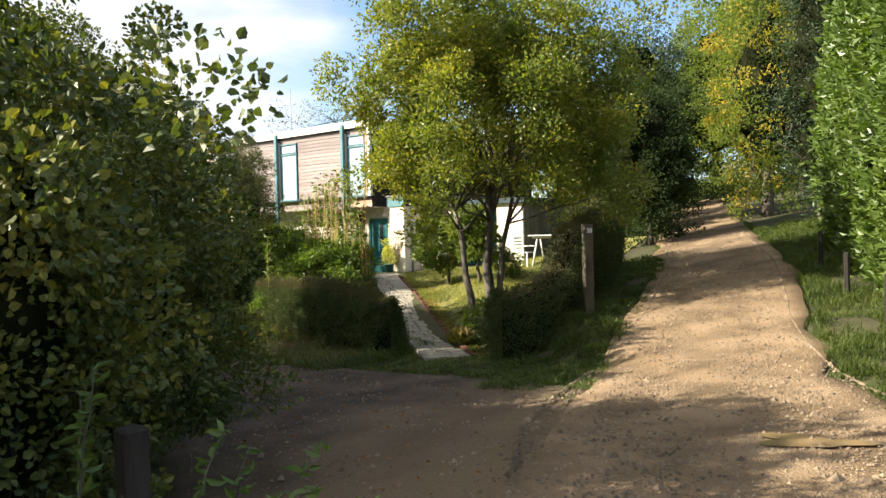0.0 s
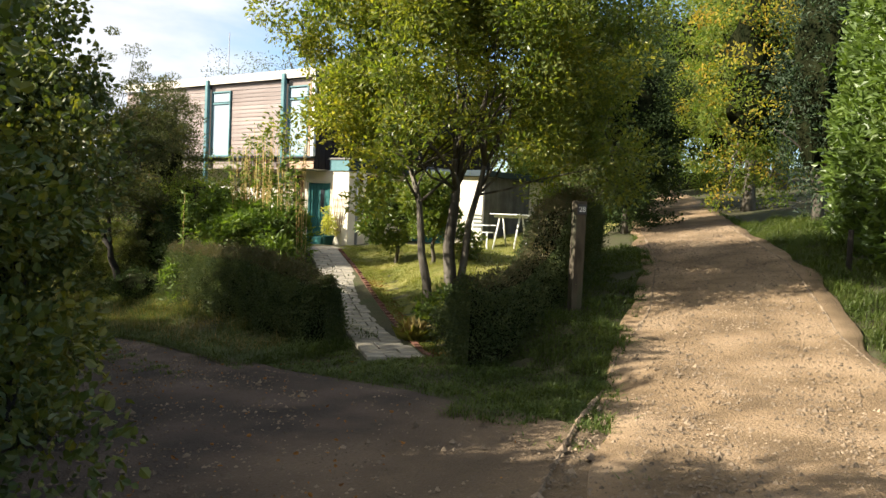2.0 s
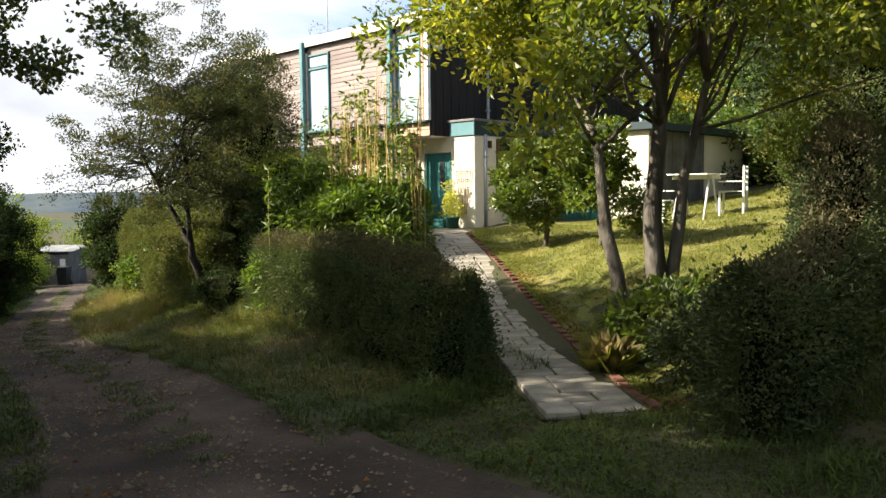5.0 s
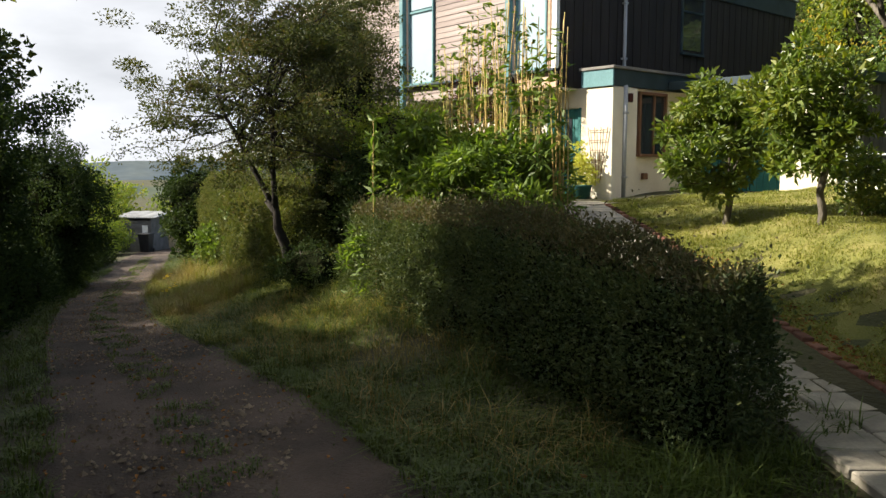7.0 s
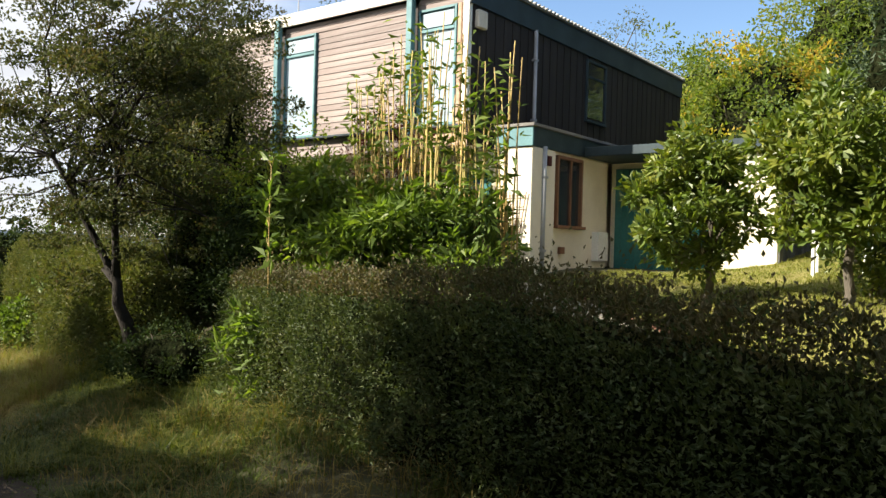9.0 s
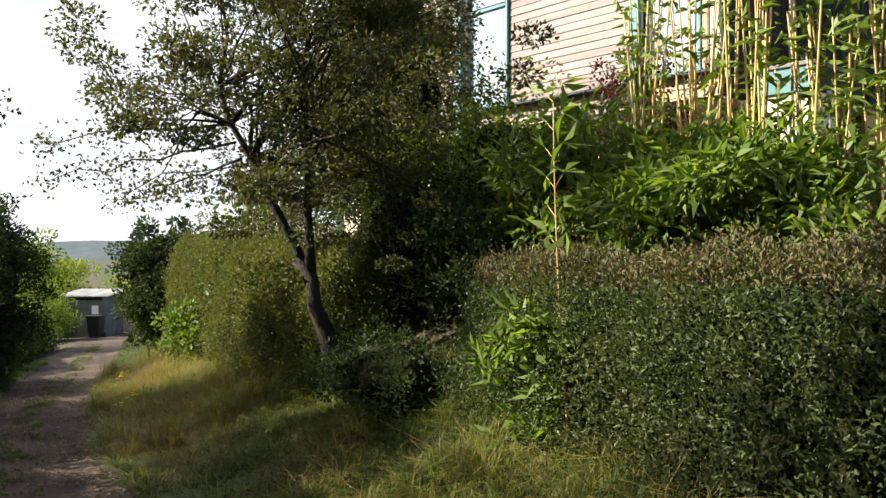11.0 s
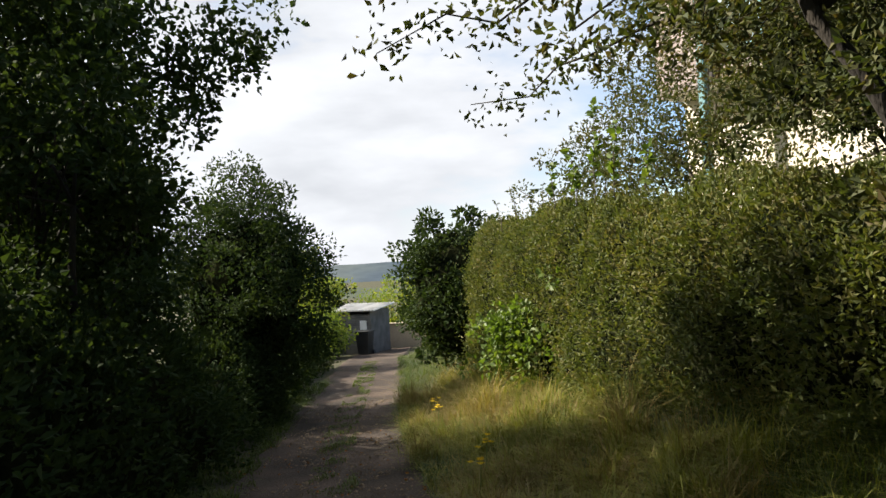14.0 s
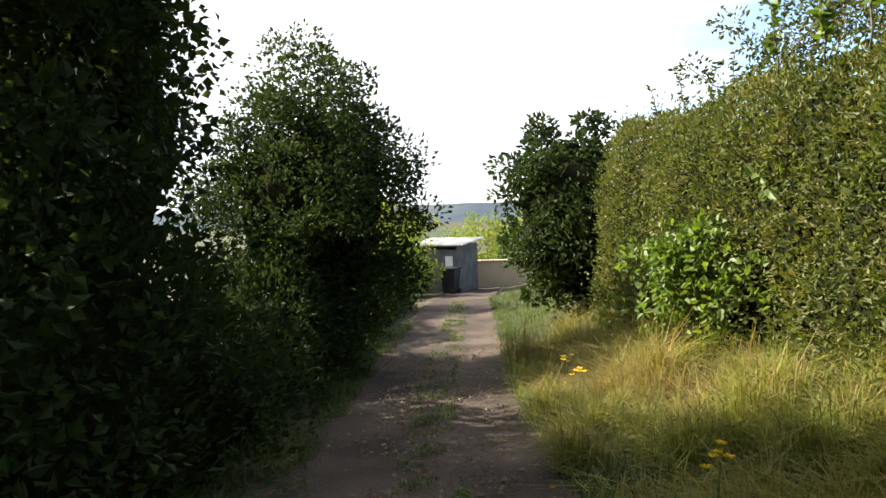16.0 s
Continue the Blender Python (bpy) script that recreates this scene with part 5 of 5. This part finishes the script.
# ragged grass over the edges of lane and drive
xx = rng.uniform(-40, -3, 24000)
hw = np.interp(xx, [-56, -12, -9, -6, -2], [1.1, 1.05, 1.5, 2.5, 2.6])
side_ = np.where(rng.uniform(size=24000) < .5, -1, 1)
X, Y = tufted(xx, lane_y(xx) + side_ * (hw + rng.normal(.12, .13, 24000)), 2.2, -.3, 41.0)
blades("edge_grass", X, Y, .075, "grass", "ragged grass creeping over the lane edge", 1.1)
yy = rng.uniform(5.0, 26, 20000)
dl = np.array(drive_line)
side_ = np.where(rng.uniform(size=20000) < .5, -1, 1)
xx = np.interp(yy, dl[:, 1], dl[:, 0]) + .1 + side_ * (np.interp(yy, [5, 9, 12, 25], [1.5, 1.42, 1.42, 1.33]) + rng.normal(.08, .1, 20000))
ok = (side_ > 0) | (yy > 7.6)
X, Y = tufted(xx[ok], yy[ok], 2.2, -.3, 43.0)
blades("edge_grass", X, Y, .075, "grass", "ragged grass creeping over the drive edge", 1.1)
# lawn
A_, D_ = rng.uniform(.6, 12.2, 90000), .55 + 7.5 * rng.uniform(0, 1, 90000) ** 1.4
X, Y = PATH0[0] + PATH_DIR[0] * A_ + PATH_DIR[1] * D_, PATH0[1] + PATH_DIR[1] * A_ - PATH_DIR[0] * D_
ok = (X > -17.0) & (X < -7.6 - .3 * (Y - 12)) & ((Y < 20.8) | (X > -13.8))
blades("lawn", X[ok], Y[ok], .05, "lawn", "short sunlit lawn sloping beside the path", 1.2, .012, lift=.022)
# grass beside the drive
for sgn, lo, hi, n in ((1, 1.2, 2.9, 22000), (-1, 1.2, 3.4, 46000)):
    t_ = rng.uniform(0, 1, n)
    dl = np.array(drive_line)
    yy = rng.uniform(7.2 if sgn > 0 else 3.5, 24 if sgn < 0 else 19, n)
    xx = np.interp(yy, dl[:, 1], dl[:, 0]) + .18
    ww = np.interp(yy, [5.5, 9, 12, 25], [1.6, 1.5, 1.5, 1.4])
    X, Y = xx - sgn * (ww - (.0 if sgn > 0 else .15) + rng.uniform(0, hi - lo, n)), yy
    X, Y = tufted(X, Y, .8, -.35, 17.0)
    blades("verge_grass", X, Y, .11 if sgn > 0 else .16, "grass", "green grass verge beside the drive", .9)


# ---- loose stones and fallen leaves ----
def scatter_stones(name, X, Y, size, mat, label, lift):
    n = len(X)
    o = np.array([(1, 0, -.3), (-1, 0, -.3), (0, 1, -.3), (0, -1, -.3), (0, 0, 1)], float)
    f = np.array([(0, 2, 4), (2, 1, 4), (1, 3, 4), (3, 0, 4)])
    r = size * np.exp(rng.normal(0, .45, n))
    V = o[None] * (r[:, None] * np.array((1, 1, 1)))[:, None, :1] * rng.uniform(.6, 1.3, (n, 5, 1)) * np.array((1, 1, .65))
    t = rng.uniform(0, 6.28, n)
    c, s = np.cos(t)[:, None], np.sin(t)[:, None]
    Vx = V[..., 0] * c - V[..., 1] * s + X[:, None]
    Vy = V[..., 0] * s + V[..., 1] * c + Y[:, None]
    Vz = V[..., 2] + (height(X, Y) + lift)[:, None]
    F = (np.arange(n)[:, None, None] * 5 + f[None]).reshape(-1, 3)
    return tagged(arrays(name, np.stack([Vx, Vy, Vz], -1).reshape(-1, 3), F, (mat,)), label, "gravel", kind="stuff")


n = 26000
yy = 2.5 + 20 * rng.uniform(0, 1, n) ** 1.6
dl = np.array(drive_line)
xx = np.interp(yy, dl[:, 1], dl[:, 0]) + np.clip(rng.normal(0, .95, n), -1, 1) * np.interp(yy, [5, 9, 12], [2, 1.5, 1.2])
X, Y = tufted(xx, yy, .9, -.55, 31.0)
scatter_stones("gravel", X, Y, .0125, "stone", "loose tan stones scattered over the drive", .062)
n = 15000
xx = rng.uniform(-34, 0, n)
u_ = np.clip(rng.normal(0, .6, n), -.95, .95) * np.interp(xx, [-12, -9, -6, 0], [1, 1.4, 2.3, 2.5])
X, Y = tufted(xx, lane_y(xx) + u_, 1.1, -.2, 37.0)
scatter_stones("gravel", X, Y, .013, "stone", "loose small stones scattered over the lane", .035)


def litter(X, Y, size, label, lift=.03):
    P = np.stack([X, Y, height(X, Y) + lift], 1)
    D = rng.normal(size=(len(X), 3)) * np.array((1, 1, .15))
    return tagged(leaf_mesh("fallen_leaves", P, D, size, .6, "fallen", None, broad=True), label, "leaves", kind="stuff")


A_, D_ = rng.uniform(0, 7, 1500), .48 + np.abs(rng.normal(0, .22, 1500))
litter(PATH0[0] + PATH_DIR[0] * A_ + PATH_DIR[1] * D_, PATH0[1] + PATH_DIR[1] * A_ - PATH_DIR[0] * D_, .04, "brown fallen leaves along the path edge")
xx = rng.uniform(-30, 0, 900)
litter(xx, lane_y(xx) + rng.normal(0, 1.1, 900), .04, "scattered fallen leaves on the lane", .06)
# ragwort on the verge
for fx, fy in ((-28.3, 13.9), (-25.2, 12.9), (-29.4, 14.4), (-24.6, 12.5)):
    fl = thing("ragwort", fx, fy, hz(fx, fy), "yellow wildflower in the long verge grass", "flower", "wildflowers on the verge")
    bm = bmesh.new()
    tube(bm, [(0, 0, -.05), (.03, .02, .45)], [.006, .004], 5)
    part("stem", bm, "bramble", fl)
    for b_ in range(5):
        k = 11
        at = np.array((.03, .02, .46)) + rng.normal(size=3) * np.array((.07, .07, .03))
        a_ = np.linspace(0, 6.283, k, endpoint=False)
        leaf_mesh("bloom", np.repeat(at[None], k, 0), np.stack([np.cos(a_), np.sin(a_), np.full(k, .35)], 1), .034, .4, "flower", fl)
# fields and trees beyond the end of the lane
field = sheet("field", np.linspace(-118, -60, 30), np.linspace(30, 62, 18), "field", .25)
tagged(field, "bare brown field beyond the end of the lane", "field", kind="structure")
for i, (bx, by, hh, rr) in enumerate(((-66, 22, 3.2, 2.6), (-70, 36, 2.6, 2.6), (-84, 29, 3.4, 3.2), (-92, 40, 3.6, 3.6), (-100, 33, 4, 4), (-74, 44, 3, 3))):
    tree("distant_tree", bx, by, [(0, 0, .2, 0, 0, hh)], (0, 0, hh), (rr, rr, hh * .8), 60, rr * .3, 70, "wood_far", .3, "distant rounded tree in the valley", "tree", seed=90 + i, limbs=4, group="valley trees")

# ---- gate post with number ----
def number_post(x, y, top):
    z = hz(x, y)
    ob = thing("number_post", x, y, z, "weathered wooden gate post with a slate house number", "post", rz=50)
    bm = box(bmesh.new(), -.085, .085, -.085, .085, -.25, top - z, bevel=.012)
    part("post", bm, "post", ob)
    plate = boxed("plaque", (-.07, .07, -.105, -.087, top - z - .20, top - z - .05), "slate", ob, .004, "dark slate plaque")
    cu = bpy.data.curves.new("numeral", "FONT")
    cu.body, cu.size, cu.extrude, cu.align_x, cu.align_y = "28", .11, .002, "CENTER", "CENTER"
    tmp = bpy.data.objects.new("numeral_curve", cu)
    scene.collection.objects.link(tmp)
    me = bpy.data.meshes.new_from_object(tmp.evaluated_get(bpy.context.evaluated_depsgraph_get()))
    bpy.data.objects.remove(tmp)
    num = link("numeral", me, plate, ("number",))
    num.matrix_local = pose(0, -.107, top - z - .125, 90, 0, 0)
    return ob


number_post(-6.45, 11.98, 1.62)


def fence_post(x, y, h, r=.07):
    ob = thing("fence_post", x, y, hz(x, y), "old dark wooden fence post in the hedge", "post")
    bm = box(bmesh.new(), -r, r, -r, r, -.2, h, bevel=.015)
    part("post", bm, "bark_dark", ob)
    return ob


fence_post(-2.5, .9, 1.0, .06)
for fx, fy in ((-2.35, 13.2), (-1.35, 11.0), (-3.3, 15.4)):
    fence_post(fx, fy, .75, .04)


# ---- white garden table and chairs ----
def slat_chair(x, y, rz):
    z = hz(x, y)
    ob = thing("garden_chair", x, y, z, "white slatted wooden garden chair on the lawn", "chair", "chairs at the garden table", rz)
    for lx, ly, hh in ((-.22, -.22, .45), (.22, -.22, .45), (-.22, .22, .95), (.22, .22, .95)):
        boxed("leg", (lx - .02, lx + .02, ly - .02, ly + .02, -.05, hh), "white", ob, .004)
    for k in range(5):
        boxed("seat_slat", (-.24, .24, -.24 + k * .098, -.24 + k * .098 + .075, .45, .47), "white", ob, .004)
    for k in range(4):
        boxed("back_slat", (-.2, .2, .21, .232, .56 + k * .105, .56 + k * .105 + .06), "white", ob, .004)
    for sx in (-.22, .22):
        boxed("arm", (sx - .03, sx + .03, -.25, .24, .64, .665), "white", ob, .004)
    return ob


tx, ty = -12.0, 19.35
table = thing("garden_table", tx, ty, hz(tx, ty), "white painted garden table on splayed legs", "table")
for k in range(6):
    boxed("top_slat", (-.42, .42, -.42 + k * .142, -.42 + k * .142 + .13, .88, .905), "white", table, .004)
boxed("apron", (-.36, .36, -.3, -.27, .80, .88), "white", table, .004)
boxed("apron", (-.36, .36, .27, .3, .80, .88), "white", table, .004)
for sx in (-1, 1):
    for sy in (-1, 1):
        bm = bmesh.new()
        tube(bm, [(sx * .32, sy * .34, -.05), (sx * .3, sy * .06, .88)], [.03, .03], 4)
        part("leg", bm, "white", table)
slat_chair(-12.75, 19.2, 95)
slat_chair(-11.4, 19.7, -75)

# ---- end of the lane: shed, bin, wall ----
shed = thing("shed", -51.2, 21.35, -3.85, "grey lean-to shed with a pale corrugated metal roof", "shed", rz=46)
SW, SD, SH = 1.9, 2.2, 1.85
for sx in (-1, 1):
    boxed("side_wall", (sx * SW / 2 - .03, sx * SW / 2 + .03, -SD / 2, SD / 2, -.3, SH), "shed", shed)
boxed("back_wall", (-SW / 2 + .031, SW / 2 - .031, SD / 2 - .06, SD / 2, -.3, SH), "shed", shed)
for k in range(11):
    boxed("board", (-SW / 2 + .032, SW / 2 - .032, -SD / 2 - .02, -SD / 2 + .02, -.1 + k * .165, .055 + k * .165), "shed", shed, .006)
for k in range(16):
    bm = bmesh.new()
    x = -SW / 2 - .15 + k * (SW + .3) / 15
    q = (SW + .3) / 15
    vs = []
    for yy, zz in ((-SD / 2 - .2, SH + .02), (SD / 2 + .1, SH + .2)):
        vs.append([bm.verts.new((x + dx * q, yy, zz + dz)) for dx, dz in ((0, 0), (.25, .035), (.5, .05), (.75, .035), (1, 0), (1, -.012), (0, -.012))])
    for i in range(7):
        bm.faces.new((vs[0][i], vs[0][(i + 1) % 7], vs[1][(i + 1) % 7], vs[1][i]))
    bm.faces.new(vs[0][::-1])
    bm.faces.new(vs[1])
    part("roof_sheet", bm, "tin", shed)
boxed("panel", (.5, .8, -SD / 2 - .05, -SD / 2 - .022, 1.0, 1.45), "white", shed, .006, "pale board fixed to the shed front")
bin_ob = thing("wheelie_bin", -49.6, 20.95, hz(-49.6, 20.95), "black wheeled bin beside the shed", "bin", rz=46)
bm = bmesh.new()
lv = []
for zz, hw in ((.04, .22), (.95, .29)):
    lv.append([bm.verts.new((sx * hw, sy * hw * 1.15, zz)) for sx, sy in ((-1, -1), (1, -1), (1, 1), (-1, 1))])
for k in range(4):
    bm.faces.new((lv[0][k], lv[0][(k + 1) % 4], lv[1][(k + 1) % 4], lv[1][k]))
bm.faces.new(lv[0][::-1])
bm.faces.new(lv[1])
part("body", bm, "bin", bin_ob)
boxed("lid", (-.32, .32, -.38, .36, .95, 1.03), "bin", bin_ob, .02)
for sx in (-1, 1):
    bm = bmesh.new()
    tube(bm, [(sx * .24, .28, .1), (sx * .31, .28, .1)], [.1, .1], 12)
    part("wheel", bm, "bin", bin_ob)
wl_ob = thing("end_wall", -51.6, 24.6, -4.1, "low buff rendered wall at the lane's end", "wall", rz=62)
boxed("wall", (-3.6, 5, -.12, .12, -.4, 1.25), "buff", wl_ob, .02)
boxed("coping", (-3.65, 5.05, -.17, .17, 1.252, 1.32), "buff", wl_ob, .015)

# ---- stump of the cut limb ----
bm = bmesh.new()
tube(bm, [(-.05, -.02, .16), (-.12, -.12, .23), (-.16, -.19, .26)], [.075, .058, .052], 10)
stub = part("sawn_stub", bm, "bark_dark", hawthorn, "sawn-off stub of a limb")
bm = bmesh.new()
tube(bm, [(-.16, -.19, .26), (-.164, -.197, .263)], [.047, .045], 10)
part("cut_face", bm, "cut", stub, "pale sawn wood")

# ---- distance: wooded hills ----
def hill(name, dist, y0, y1, top, mat, label, seed):
    n, V, F = 90, [], []
    for i in range(n):
        ang = radians(y0 + (y1 - y0) * i / (n - 1))
        z = top + 5 * noise.noise(Vector((i * .07, seed, 0))) + 3.2 * noise.noise(Vector((i * .35, seed, 4))) + 1.4 * noise.noise(Vector((i * 1.1, seed, 9)))
        for r, zz in ((dist, z), (dist - 60, z * .55 - 12), (dist - 160, -24)):
            V.append((-math.sin(ang) * r, math.cos(ang) * r, zz))
    for i in range(n - 1):
        for k in (0, 1):
            F.append((i * 3 + k, i * 3 + k + 1, i * 3 + k + 4, i * 3 + k + 3))
    return tagged(arrays(name, np.array(V), np.array(F), (mat,), None, True), label, "hill", kind="structure")


# distance haze is put into this bluish woodland colour
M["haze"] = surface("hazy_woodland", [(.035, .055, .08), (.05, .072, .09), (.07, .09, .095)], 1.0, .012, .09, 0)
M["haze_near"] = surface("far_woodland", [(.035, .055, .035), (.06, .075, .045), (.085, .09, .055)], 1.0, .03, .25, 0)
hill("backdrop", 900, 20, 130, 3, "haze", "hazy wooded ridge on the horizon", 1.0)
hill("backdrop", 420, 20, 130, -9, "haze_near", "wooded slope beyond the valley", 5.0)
